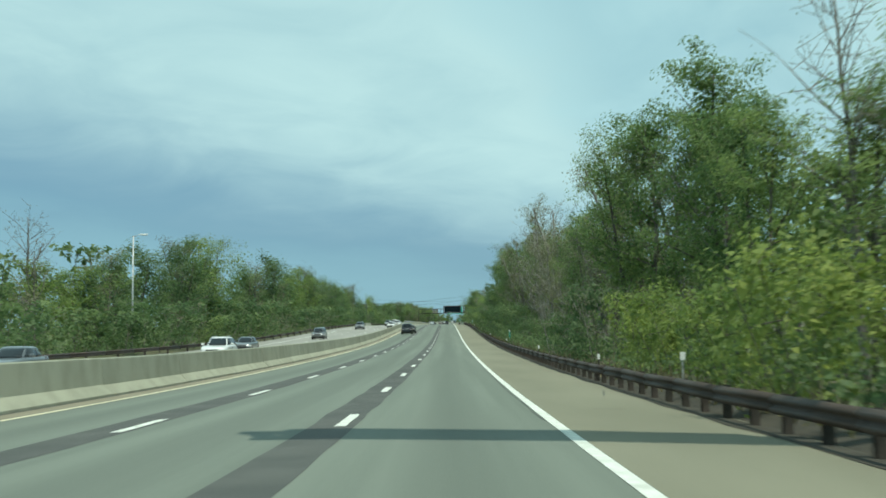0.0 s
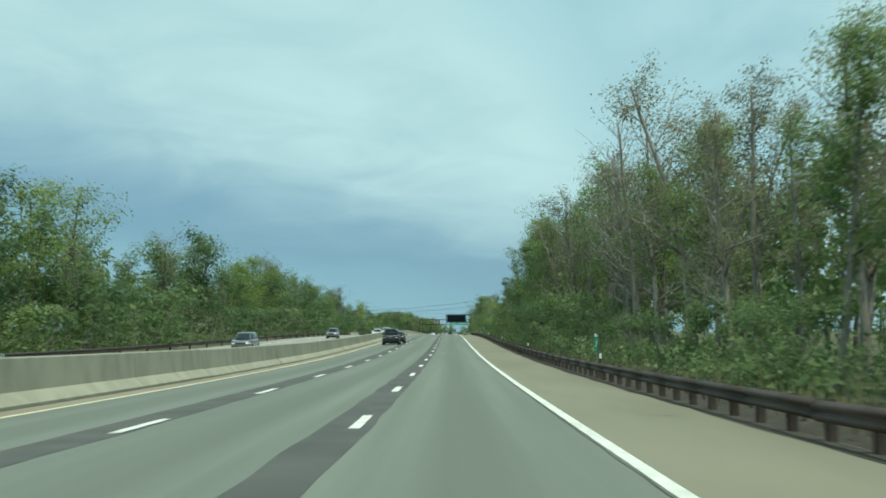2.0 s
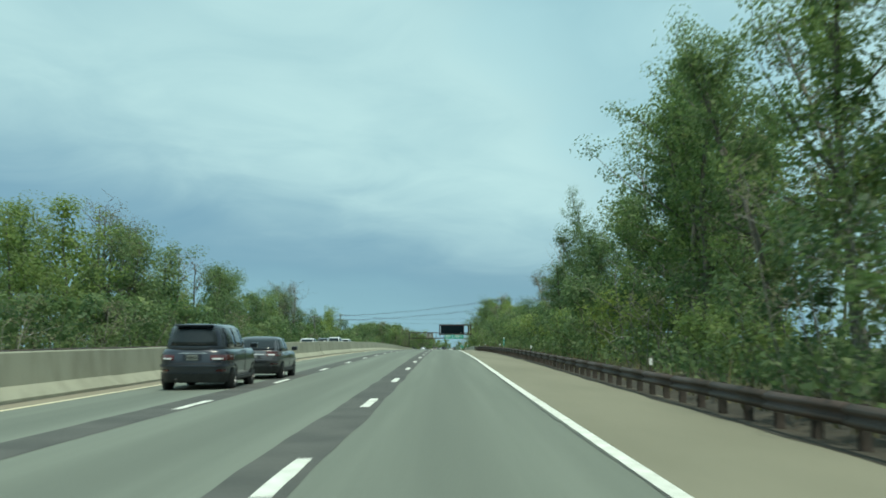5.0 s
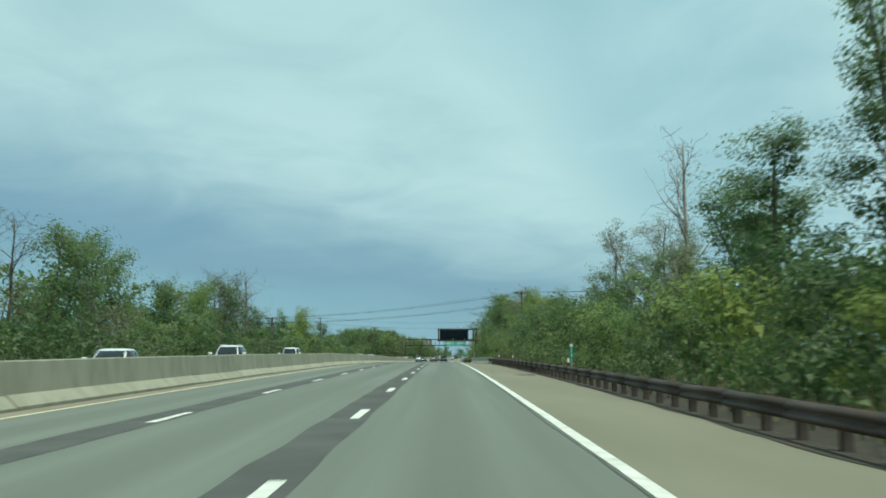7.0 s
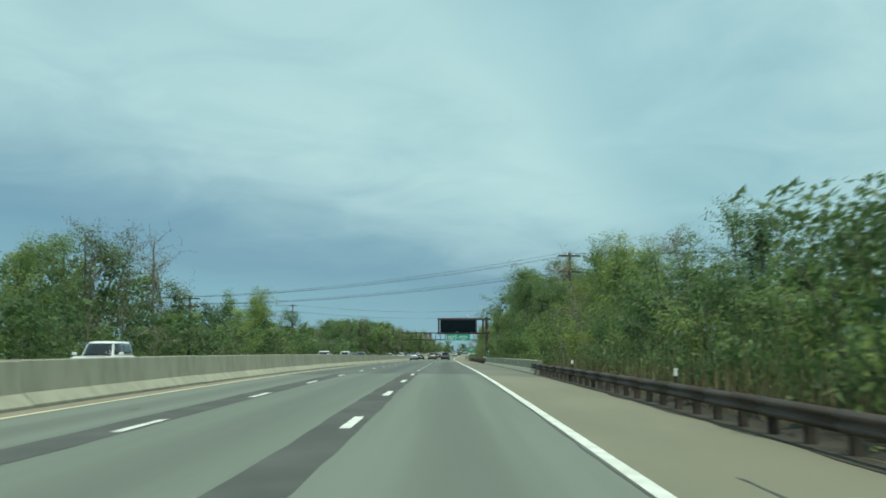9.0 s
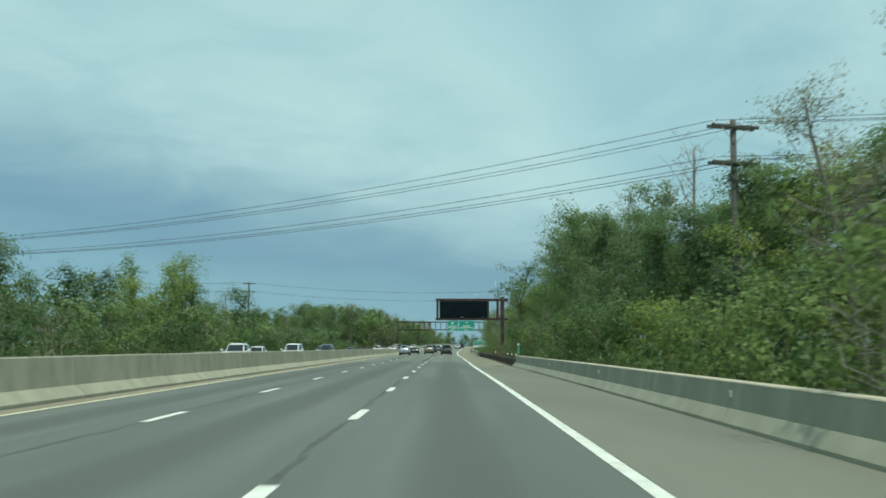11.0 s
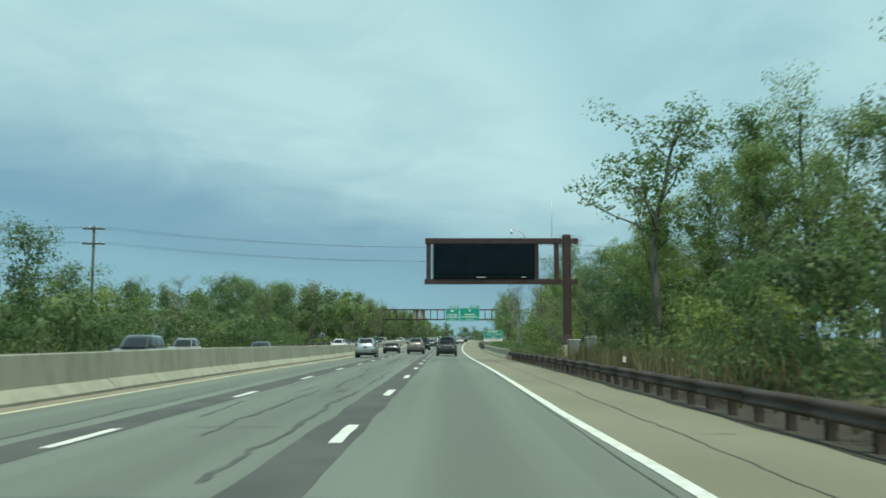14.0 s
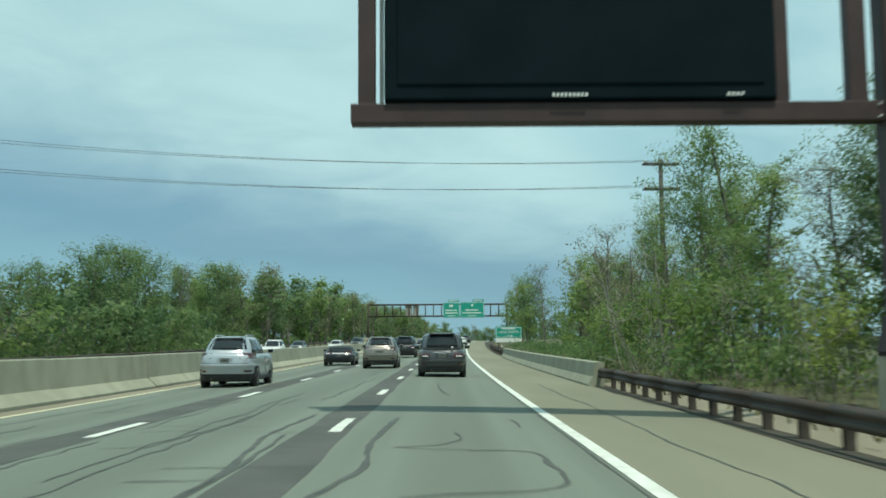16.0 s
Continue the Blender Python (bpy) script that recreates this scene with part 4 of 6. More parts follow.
sign_panel(toll, -1.85, 1.85, 0.02, 0.58, 0.0, (), mat="white", name="white_plate", label="white plate below the panel")

# ---- milestones and marker posts ----
def mile_marker(x, y, digits, lift):
    g = empty("mile_marker", upright(x, y, lift), "narrow green milepost plate on a thin post", "milepost", "mileposts")
    part("post", box_mesh("post", (0.05, 0.05, 2.2), M["galv"], (0, 0.03, 0.40), 0.006), g)
    part("cap_plate", box_mesh("cap_plate", (0.16, 0.012, 0.14), M["white"], (0, 0, 1.52), 0.003), g)
    p = part("plate", box_mesh("plate", (0.16, 0.012, 0.72), M["green"], (0, 0, 1.08), 0.003), g)
    for i in range(4):
        z = 1.34 - 0.175 * i
        part("numeral", text_mesh("numeral", digits[i], 0.17, M["white"]), p, at=Matrix.Translation((0, -0.012, z)))


mile_marker(6.15, 110.8, "1591", 0.24)
mile_marker(6.13, 271.8, "1592", 0.13)
mile_marker(5.95, 432.5, "1593", 0.27)

marker = None
for y, x in ((40.5, 5.52), (67.5, 5.52), (105, 5.52), (145, 5.52), (186, 5.52), (228, 5.52), (268, 5.52), (308, 5.52), (330, 5.52), (429, 5.52), (435, 5.52), (441, 5.52), (467, 5.52), (606, 5.52)):
    if marker is None:
        marker = empty("marker_post", upright(x, y, 0.0), "small white reflector post behind the guardrail", "marker post", "marker posts")
        part("stem", box_mesh("stem", (0.06, 0.03, 1.25), M["rust_post"], (0, 0.05, 0.35), 0.005), marker)
        part("reflector", box_mesh("reflector", (0.10, 0.02, 0.2), M["white"], (0, 0.02, 0.92), 0.004), marker, "white reflector")
    else:
        copy_thing(marker, upright(x, y, 0.0))
for y in (362, 380, 398):
    r = tagged(new("reflector", box_mesh("reflector", (0.02, 0.09, 0.13), M["white"], (0, 0, 0), 0.004)), "small white reflector on the parapet's face", "reflector", "parapet reflectors")
    r.matrix_basis = upright(X_PARAPET - 0.155, y, 0.62)
small = empty("small_sign", upright(6.0, 28.2, 0.0), "small white plate on a thin post", "road sign")
part("post", box_mesh("post", (0.05, 0.04, 1.7), M["galv"], (0, 0, 0.4), 0.005), small)
part("plate", box_mesh("plate", (0.14, 0.012, 0.22), M["white"], (0, -0.03, 1.16), 0.004), small)

# ---- utility poles, wires and the tall lamp ----
def utility_pole(x, y, top, arms=2, turn=0.3, gap=1.6):
    base = road_z(y) - 1.0
    g = empty("utility_pole", Matrix.Translation((x, y, base)) @ Matrix.Rotation(turn, 4, "Z"), "dark wooden utility pole with crossarms and insulators", "utility pole", "utility poles")
    h = top - base
    part("pole", tube_mesh("pole", [[(0, 0, 0, 0.19), (0, 0, h * 0.5, 0.165), (0, 0, h, 0.13)]], M["wood"], 10), g)
    tips = []
    for a in range(arms):
        z = h - 0.3 - gap * a
        for s in (-0.13, 0.13):
            arm = part("crossarm", box_mesh("crossarm", (2.3, 0.10, 0.13), M["wood"], (0, s * 1.4, z), 0.01), g)
        part("brace", tube_mesh("brace", [[(-0.7, -0.2, z - 0.05, 0.018), (0, -0.14, z - 0.75, 0.018)], [(0.7, -0.2, z - 0.05, 0.018), (0, -0.14, z - 0.75, 0.018)]], M["galv"], 5), g)
        for ix in (-1.05, -0.35, 0.35, 1.05):
            part("insulator", tube_mesh("insulator", [[(ix, -0.18, z + 0.06, 0.03), (ix, -0.18, z + 0.10, 0.06), (ix, -0.18, z + 0.17, 0.05), (ix, -0.18, z + 0.22, 0.03)]], M["white"], 8), g)
            if ix != -0.35:
                tips.append(g.matrix_basis @ Vector((ix, -0.18, z + 0.2)))
    tips.append(g.matrix_basis @ Vector((0, 0.15, h - 3.3)))
    return tips


p1 = utility_pole(12.1, 386.5, 19.7)
p2 = utility_pole(-31.0, 409.0, 17.1, gap=0.9)
p3 = utility_pole(-37.9, 543.6, 24.95, 2, 0.1)
p4 = utility_pole(13.6, 556.0, 24.4, 2, 0.1)
p5 = utility_pole(58.0, 372.0, 20.2)
p6 = utility_pole(62.0, 566.0, 25.0)
p7 = utility_pole(-78.0, 420.0, 18.0)
p8 = utility_pole(-90.0, 536.0, 25.5)


def wires(a, b, sag, pick):
    for i in pick:
        pts = []
        for k in range(15):
            s = k / 14
            v = a[i].lerp(b[i], s)
            pts.append((v.x, v.y, v.z - 4 * sag * s * (1 - s), 0.013))
        tagged(new("wire", tube_mesh("wire", [pts], M["wire"], 5)), "thin black overhead cable between poles", "cable", "overhead cables")


for a, b, sag in ((p1, p2, 0.8), (p1, p5, 0.6), (p2, p7, 0.6)):
    wires(a, b, sag, range(6))
for a, b, sag in ((p3, p4, 1.1), (p4, p6, 0.6), (p3, p8, 0.8)):
    wires(a, b, sag, (0, 2, 3, 5))

lamp = empty("street_lamp", upright(-31.5, 106.0, -0.8), "tall slim galvanised lamp post beyond the opposite lanes", "street lamp")
part("pole", tube_mesh("pole", [[(0, 0, -0.3, 0.12), (0, 0, 5, 0.095), (0, 0, 12.4, 0.065)]], M["galv"], 10), lamp)
part("arm", tube_mesh("arm", [[(0, 0, 12.3, 0.04), (0.3, 0, 12.5, 0.035), (0.8, 0, 12.55, 0.03)]], M["galv"], 8), lamp)
part("lamp_head", box_mesh("lamp_head", (0.75, 0.32, 0.16), M["white"], (1.05, 0, 12.55), 0.05), lamp)

# ---- trees ----
def leaf_mesh(name, centres, spread, count, size, mat, seed):
    """Small pointed leaves scattered round the twig ends, each turned its own way."""
    r = np.random.RandomState(seed)
    pick = r.randint(0, len(centres), count)
    off = r.normal(0, 1, (count, 3))
    far = np.linalg.norm(off, axis=1)[:, None]
    off *= np.minimum(1.0, 1.35 / far)
    room = r.uniform(0.6, 1.45, len(centres))[pick][:, None] * spread
    p = np.asarray(centres)[pick] + off * room * np.array([1, 1, 0.7])
    mid = np.mean(centres, axis=0)
    out = p - mid
    out /= np.linalg.norm(out, axis=1)[:, None] + 0.01
    up = r.normal(0, 0.42, (count, 3)) + 0.55 * off / far + 0.6 * out + np.array([0, 0, 0.4])
    up /= np.linalg.norm(up, axis=1)[:, None]
    a = np.cross(up, r.normal(0, 1, (count, 3)))
    a /= np.linalg.norm(a, axis=1)[:, None]
    b = np.cross(up, a)
    s = size * r.uniform(0.6, 1.35, (count, 1))
    v = np.stack([p - a * s, p + a * s * 0.6 + b * s * 0.62, p + a * s * 0.6 - b * s * 0.62], 1).reshape(-1, 3)
    me = bpy.data.meshes.new(name)
    me.vertices.add(count * 3)
    me.vertices.foreach_set("co", v.astype(np.float32).ravel())
    me.loops.add(count * 3)
    me.loops.foreach_set("vertex_index", np.arange(count * 3, dtype=np.int32))
    me.polygons.add(count)
    me.polygons.foreach_set("loop_start", np.arange(0, count * 3, 3, dtype=np.int32))
    me.materials.append(mat)
    me.update(calc_edges=True)
    return me


def join_meshes(name, a, b):
    """Two leaf meshes as one."""
    bm = bmesh.new()
    bm.from_mesh(a)
    bm.from_mesh(b)
    me = bpy.data.meshes.new(name)
    bm.to_mesh(me)
    bm.free()
    me.materials.append(a.materials[0])
    return me


def branch(rng, start, way, length, radius, bend, up, n=5):
    pts, p, d = [], Vector(start), Vector(way).normalized()
    for i in range(n + 1):
        pts.append((p.x, p.y, p.z, max(0.012, radius * (1 - 0.8 * i / n))))
        d = (d + Vector((rng.gauss(0, bend), rng.gauss(0, bend), rng.gauss(0, bend) + up))).normalized()
        p = p + d * (length / n)
    return pts


def tree(name, seed, height, width, leaves, size, leaf_mat, bark="bark", limbs=13, twigs=4, low=0.25, trunks=1, spread=0.6, category="tree", label="", shape=1.0, core=0):
    """A tapered trunk with limbs and twigs, and leaves in loose clumps at the twig ends. Built once, out of sight below the ground's far corner, and copied."""
    rng = random.Random(seed)
    paths, ends, inner = [], [], []
    for k in range(trunks):
        a = rng.uniform(0, 6.28)
        lean = 0.05 if trunks == 1 else 0.35
        trunk = branch(rng, (0.25 * k * math.cos(a), 0.25 * k * math.sin(a), -0.9), (lean * math.cos(a), lean * math.sin(a), 1), height * rng.uniform(0.86, 0.98) + 0.9, 0.016 * height / math.sqrt(trunks), 0.06, 0.05, 9)
        paths.append(trunk)
        for i in range(limbs // trunks):
            s = low + (0.97 - low) * (i + rng.random()) / max(1, limbs // trunks)
            j = min(8, int(s * 9))
            q = Vector(trunk[j][:3]).lerp(Vector(trunk[j + 1][:3]), s * 9 - j)
            b = rng.uniform(0, 6.28)
            env = math.sin(math.pi * min(1, max(0.05, (s - low + 0.22) / (1.22 - low) * 0.96))) ** shape
            ln = width * 0.5 * (0.35 + 0.75 * env) * rng.uniform(0.75, 1.15)
            limb = branch(rng, q, (math.cos(b), math.sin(b), 0.35 + 0.9 * s), ln, trunk[j][3] * 0.45, 0.16, 0.07, 4)
            paths.append(limb)
            inner += [e[:3] for e in limb[1:3]]
            for e in limb[2:]:
                ends.append(e[:3])
            for m in range(twigs):
                j2 = rng.randint(1, 4)
                c = rng.uniform(0, 6.28)
                tw = branch(rng, limb[j2][:3], (math.cos(c), math.sin(c), rng.uniform(0.1, 1.1)), ln * rng.uniform(0.3, 0.55), max(0.016, limb[j2][3] * 0.55), 0.22, 0.05, 2)
                paths.append(tw)
                for e in tw[1:]:
                    ends.append(e[:3])
        ends.append(trunk[-1][:3])
    g = empty(name, Matrix.Translation((0, -380, -40)), label, category)
    part("trunk", tube_mesh("trunk", paths, M[bark], 4), g)
    if leaves:
        crown = leaf_mesh("crown", ends, spread, leaves, size, M[leaf_mat], seed)
        if core:
            crown = join_meshes("crown", crown, leaf_mesh("core", inner, spread * 1.05, core, size * 1.9, M[leaf_mat], seed + 100))
        part("crown", crown, g)
    return g


T_LABEL = "broad deciduous tree with fresh green spring leaves"
P = dict(
    a=tree("tree", 1, 14, 8.5, 9600, 0.092, "leaf", label=T_LABEL, spread=0.50, core=1100),
    b=tree("tree", 2, 15, 7.5, 9400, 0.092, "leaf_dark", label="tall deciduous tree with deep green leaves", low=0.2, spread=0.52, core=1100),
    c=tree("tree", 3, 13, 9.5, 9200, 0.090, "leaf_pale", label="young tree with yellow-green leaves", low=0.2, spread=0.52, core=1100),
    d=tree("tree", 4, 16, 7.0, 6000, 0.072, "bud", "pale_bark", label="half-bare tree with brown-green buds", limbs=18, twigs=6, spread=0.42),
    e=tree("tree", 5, 15, 8.0, 7000, 0.086, "leaf", label="thin-crowned tree with sparse green leaves", limbs=16, twigs=5, spread=0.44, core=450),
    f=tree("tree", 6, 15, 6.5, 500, 0.06, "bud", "pale_bark", label="bare tree with pale grey branches", limbs=20, twigs=8, spread=0.3),
    g=tree("tree", 7, 13, 10.0, 9800, 0.092, "leaf_dark", label="spreading tree with dense dark leaves", low=0.15, limbs=16, spread=0.52, core=1100),
    k=tree("tree", 9, 14, 7.0, 3000, 0.105, "leaf", label="leaning tree with a high open crown of young leaves", limbs=11, twigs=5, low=0.5, spread=0.36),
    t=tree("tree", 10, 15, 5.6, 5600, 0.085, "leaf", label="slender tree with a bare lower trunk and young leaves", limbs=13, twigs=5, low=0.38, spread=0.45, core=250),
    u=tree("tree", 11, 15, 5.2, 4600, 0.076, "bud", "pale_bark", label="slender pale-stemmed tree in bud with a bare lower trunk", limbs=14, twigs=6, low=0.34, spread=0.42),
    h=tree("tree", 8, 17, 7.5, 7900, 0.090, "leaf", "pale_bark", label="tall slender tree with light green leaves", limbs=17, low=0.3, spread=0.5, core=1100),
)
L = dict(   # trees that stay far off
    a=tree("tree", 21, 14, 9.5, 3900, 0.150, "leaf", limbs=11, twigs=2, label=T_LABEL, spread=0.85, low=0.12, core=420),
    b=tree("tree", 22, 14, 9.0, 3900, 0.150, "leaf_dark", limbs=11, twigs=2, label="full deciduous tree with deep green leaves", spread=0.85, low=0.12, core=420),
    c=tree("tree", 23, 12, 9.5, 3700, 0.148, "leaf_pale", limbs=11, twigs=2, label="young tree with yellow-green leaves", spread=0.85, low=0.12, core=420),
    d=tree("tree", 24, 15, 8.0, 2100, 0.115, "bud", limbs=14, twigs=4, label="half-bare tree with brown-green buds", spread=0.65, low=0.2),
    e=tree("tree", 25, 15, 9.0, 2600, 0.140, "leaf", limbs=13, twigs=3, label="tree with a thin crown of spring leaves", spread=0.75, low=0.2, core=150),
    f=tree("tree", 26, 15, 8.0, 300, 0.09, "bud", "bark", limbs=18, twigs=6, label="bare tree with grey branches", spread=0.3),
)
W = dict(   # for the woods behind
    a=tree("tree", 31, 14, 9.5, 640, 0.40, "leaf", limbs=6, twigs=0, label=T_LABEL, spread=0.95, low=0.05),
    b=tree("tree", 32, 14, 9.0, 640, 0.40, "leaf_dark", limbs=6, twigs=0, label=T_LABEL, spread=0.95, low=0.05),
    c=tree("tree", 36, 13, 10.0, 210, 0.56, "leaf_dark", limbs=6, twigs=0, label=T_LABEL, spread=1.0, low=0.15),
    d=tree("tree", 33, 15, 8.0, 640, 0.25, "bud", limbs=7, twigs=1, label=T_LABEL, spread=1.0, low=0.12),
)
S = dict(
    a=tree("shrub", 41, 3.6, 4.2, 2000, 0.082, "leaf_dark", limbs=8, twigs=1, low=0.05, trunks=4, category="shrub", label="dense dark green shrub under the trees", spread=0.38, core=160),
    b=tree("shrub", 42, 3.0, 3.8, 1950, 0.079, "leaf", limbs=8, twigs=1, low=0.05, trunks=4, category="shrub", label="leafy green shrub at the wood's edge", spread=0.36, core=160),
    c=tree("shrub", 43, 2.6, 3.4, 1850, 0.074, "leaf_pale", limbs=8, twigs=1, low=0.05, trunks=4, category="shrub", label="yellow-green shrub at the wood's edge", spread=0.34, core=160),
    d=tree("shrub", 44, 4.2, 3.6, 800, 0.048, "bud", "pale_bark", limbs=15, twigs=2, low=0.05, trunks=5, category="shrub", label="tangle of pale bare stems and buds", spread=0.3),
)
FS = dict(  # shrubs that stay far off
    a=tree("shrub", 45, 3.6, 4.4, 700, 0.15, "leaf_dark", limbs=6, twigs=0, low=0.05, trunks=3, category="shrub", label="dark green shrub beyond the opposite carriageway", spread=0.5),
    b=tree("shrub", 46, 3.0, 4.0, 700, 0.14, "leaf", limbs=6, twigs=0, low=0.05, trunks=3, category="shrub", label="leafy green shrub beyond the opposite carriageway", spread=0.5),
    d=tree("shrub", 47, 3.8, 3.6, 500, 0.08, "bud", "pale_bark", limbs=12, twigs=1, low=0.05, trunks=4, category="shrub", label="tangle of bare stems beyond the opposite carriageway", spread=0.4),
)


def profile(points, y):
    for (a, u), (b, v) in zip(points, points[1:]):
        if a <= y <= b:
            return u + (v - u) * (y - a) / (b - a)
    return points[-1][1]


def plant(proto, x, y, h, base_h, rng, group, wide=1.0):
    k = h / base_h
    m = Matrix.Translation((road_x(y) + x, y, road_z(y) + 0.05)) @ Matrix.Rotation(rng.uniform(0, 6.28), 4, "Z") @ Matrix.Diagonal((k * wide, k * wide, k, 1))
    o = copy_thing(proto, m)
    o["group"] = group
    return o


def tops(protos):
    """The true height of each kind, from its crown."""
    return {k: max(v.co.z for c in o.children for v in c.data.vertices) for k, o in protos.items()}


BASE, LBASE, WBASE, SBASE, FBASE = tops(P), tops(L), tops(W), tops(S), tops(FS)
RIGHT_H = [(-20, 8), (30, 9), (40, 12), (50, 14), (56, 14.2), (66, 15.8), (71, 11.5), (76, 10.3), (85, 12.6), (93, 11.8), (99, 11.4), (105, 12.8), (116, 14), (126, 14), (137, 16), (149, 17), (157, 17.3), (167, 16.4), (177, 16.6), (184, 16.5), (190, 15), (200, 15.5), (210, 16.3), (217, 16), (223, 13.2), (231, 10.6), (246, 10.4), (252, 9.4), (258, 7.9), (275, 7.8), (284, 7), (296, 6.3), (303, 5.2), (310, 5.2), (316, 6.2), (322, 7.9), (327, 8), (332, 7.3), (345, 8), (353, 9.6), (364, 10.4), (376, 9.8), (384, 8.2), (388, 7.8), (397, 8.8), (406, 10.4), (415, 13.0), (432, 14.2), (440, 15.0), (452, 14.6), (456, 11), (459, 8.8), (463, 9.2), (470, 9.8), (488, 9.5), (494, 7.6), (505, 8.5), (513, 8.7), (519, 7.4), (527, 7.2), (534, 9.6), (546, 10.6), (565, 10.3), (587, 11), (600, 12), (633, 13.5), (700, 13), (1100, 13)]
LEFT_H = [(a, 1.09 * b) for a, b in [(0, 9), (90, 8.6), (104, 8.8), (118, 12.2), (131, 12.5), (136, 9.8), (143, 14.5), (151, 16), (161, 15.4), (168, 13.6), (173, 12), (181, 12), (189, 14.3), (200, 13.8), (211, 14.3), (216, 12), (221, 9.8), (230, 11.2), (240, 12), (256, 14.7), (270, 15.2), (280, 13.8), (285, 10.8), (295, 10.7), (304, 11.2), (317, 11.4), (331, 12.8), (344, 11.2), (355, 10.6), (366, 10.4), (376, 11.5), (387, 14.4), (406, 16), (420, 15.3), (427, 10), (433, 7.6), (441, 8.6), (449, 9.2), (456, 8), (465, 11.2), (478, 12.8), (489, 12.2), (495, 9), (503, 9.4), (516, 10.8), (522, 9.2), (527, 7.4), (543, 6.6), (552, 8.5), (566, 10), (576, 7.4), (583, 9.6), (592, 10.8), (609, 11.5), (627, 10.6), (654, 13.6), (672, 14.6), (702, 13.2), (760, 13.6), (1100, 13)]]
rng = random.Random(77)
y = 20.0
while y < 700:       # front row on the right
    h = profile(RIGHT_H, y) * rng.uniform(0.86, 1.03)
    kinds = "tutdhtu" if 68 < y < 134 else "dduffdfet" if 133 < y < 172 else "aaaaehhcd" if y < 68 else "aabbeghcd" if y < 250 else ("bgbbged" if y < 345 else "deedfhe" if 516 < y < 600 else "aechhe" if 458 < y < 490 else "abbegghb" if 395 < y < 458 else "aaaegchd" if y > 458 else "aabegchd")
    k = rng.choice(kinds)
    x = rng.uniform(15, 17) if 374 < y < 395 else rng.uniform(11, 13) if 254 < y < 300 else rng.uniform(12.2, 14.5) if 533 < y < 565 else rng.uniform(11.4, 13.8) + (0.8 if 206 < y < 232 else 0) if h > 11.5 and not 570 < y < 645 else rng.uniform(9.8, 12.4) if not (490 < y < 514 or 570 < y < 645) else rng.uniform(17, 20) if y > 565 else rng.uniform(13.5, 16)
    if abs(y - 386) > 2.5:
        near = y < 565
        k = k if near or k in L else "a"
        plant(P[k] if near else L[k], x, y, h, BASE[k] if near else LBASE[k], rng, "trees along the right-hand verge", 1.3 if h <= 9 and k in "abcgh" else 1.0)
    y += rng.uniform(2.9, 4.2) if 68 < y < 134 else rng.uniform(3.9, 5.9) if y < 620 else rng.uniform(6, 9)
def wood(name, spots, label):
    """Many trees that nobody could count, joined into one mesh."""
    vs, ls, st, base, loops, mats, slots = [], [], [], 0, 0, [], []
    for proto, x, y, k, turn in spots:
        m = np.array(Matrix.Translation((road_x(y) + x, y, road_z(y) - 0.55)) @ Matrix.Rotation(turn, 4, "Z") @ Matrix.Diagonal((k, k, k, 1)))
        for c in proto.children:
            me = c.data
            co = np.empty(len(me.vertices) * 3, np.float32)
            me.vertices.foreach_get("co", co)
            co = co.reshape(-1, 3) @ m[:3, :3].T + m[:3, 3]
            li = np.empty(len(me.loops), np.int32)
            me.loops.foreach_get("vertex_index", li)
            ps = np.empty(len(me.polygons), np.int32)
            me.polygons.foreach_get("loop_start", ps)
            vs.append(co)
            ls.append(li + base)
            st.append(ps + loops)
            if me.materials[0] not in slots:
                slots.append(me.materials[0])
            mats.append(np.full(len(ps), slots.index(me.materials[0]), np.int32))
            base += len(co)
            loops += len(li)
    me = bpy.data.meshes.new(name)
    me.vertices.add(base)
    me.vertices.foreach_set("co", np.concatenate(vs).astype(np.float32).ravel())
    me.loops.add(loops)
    me.loops.foreach_set("vertex_index", np.concatenate(ls))
    st = np.concatenate(st)
    me.polygons.add(len(st))
    me.polygons.foreach_set("loop_start", st)
    for m in slots:
        me.materials.append(m)
    me.polygons.foreach_set("material_index", np.concatenate(mats))
    me.update(calc_edges=True)
    return tagged(new(name, me), label, "woods", kind="stuff")


spots, y = [], 24.0
while y < 620:       # the wood behind the front row
    if 522 < y < 582:
        y += 5
        continue
    k = "d" if 514 < y < 606 else "b" if 98 < y < 160 else rng.choice("abd")
    spots.append((W[k], rng.uniform(14, 19), y, profile(RIGHT_H, y) * rng.uniform(0.65, 0.88) / WBASE[k], rng.uniform(0, 6.28)))
    y += rng.uniform(3.6, 5.4)
y = 30.0
while y < 980:
    if 522 < y < 600:
        y += 5
        continue
    spots.append((W["c"], 23 + 47 * rng.random() ** 1.3, y, profile(RIGHT_H, y) * rng.uniform(0.65, 0.88) / WBASE["c"], rng.uniform(0, 6.28)))
    y += rng.uniform(2.2, 4.4)
wood("woods", spots, "mixed green and budding woods behind the right-hand trees")
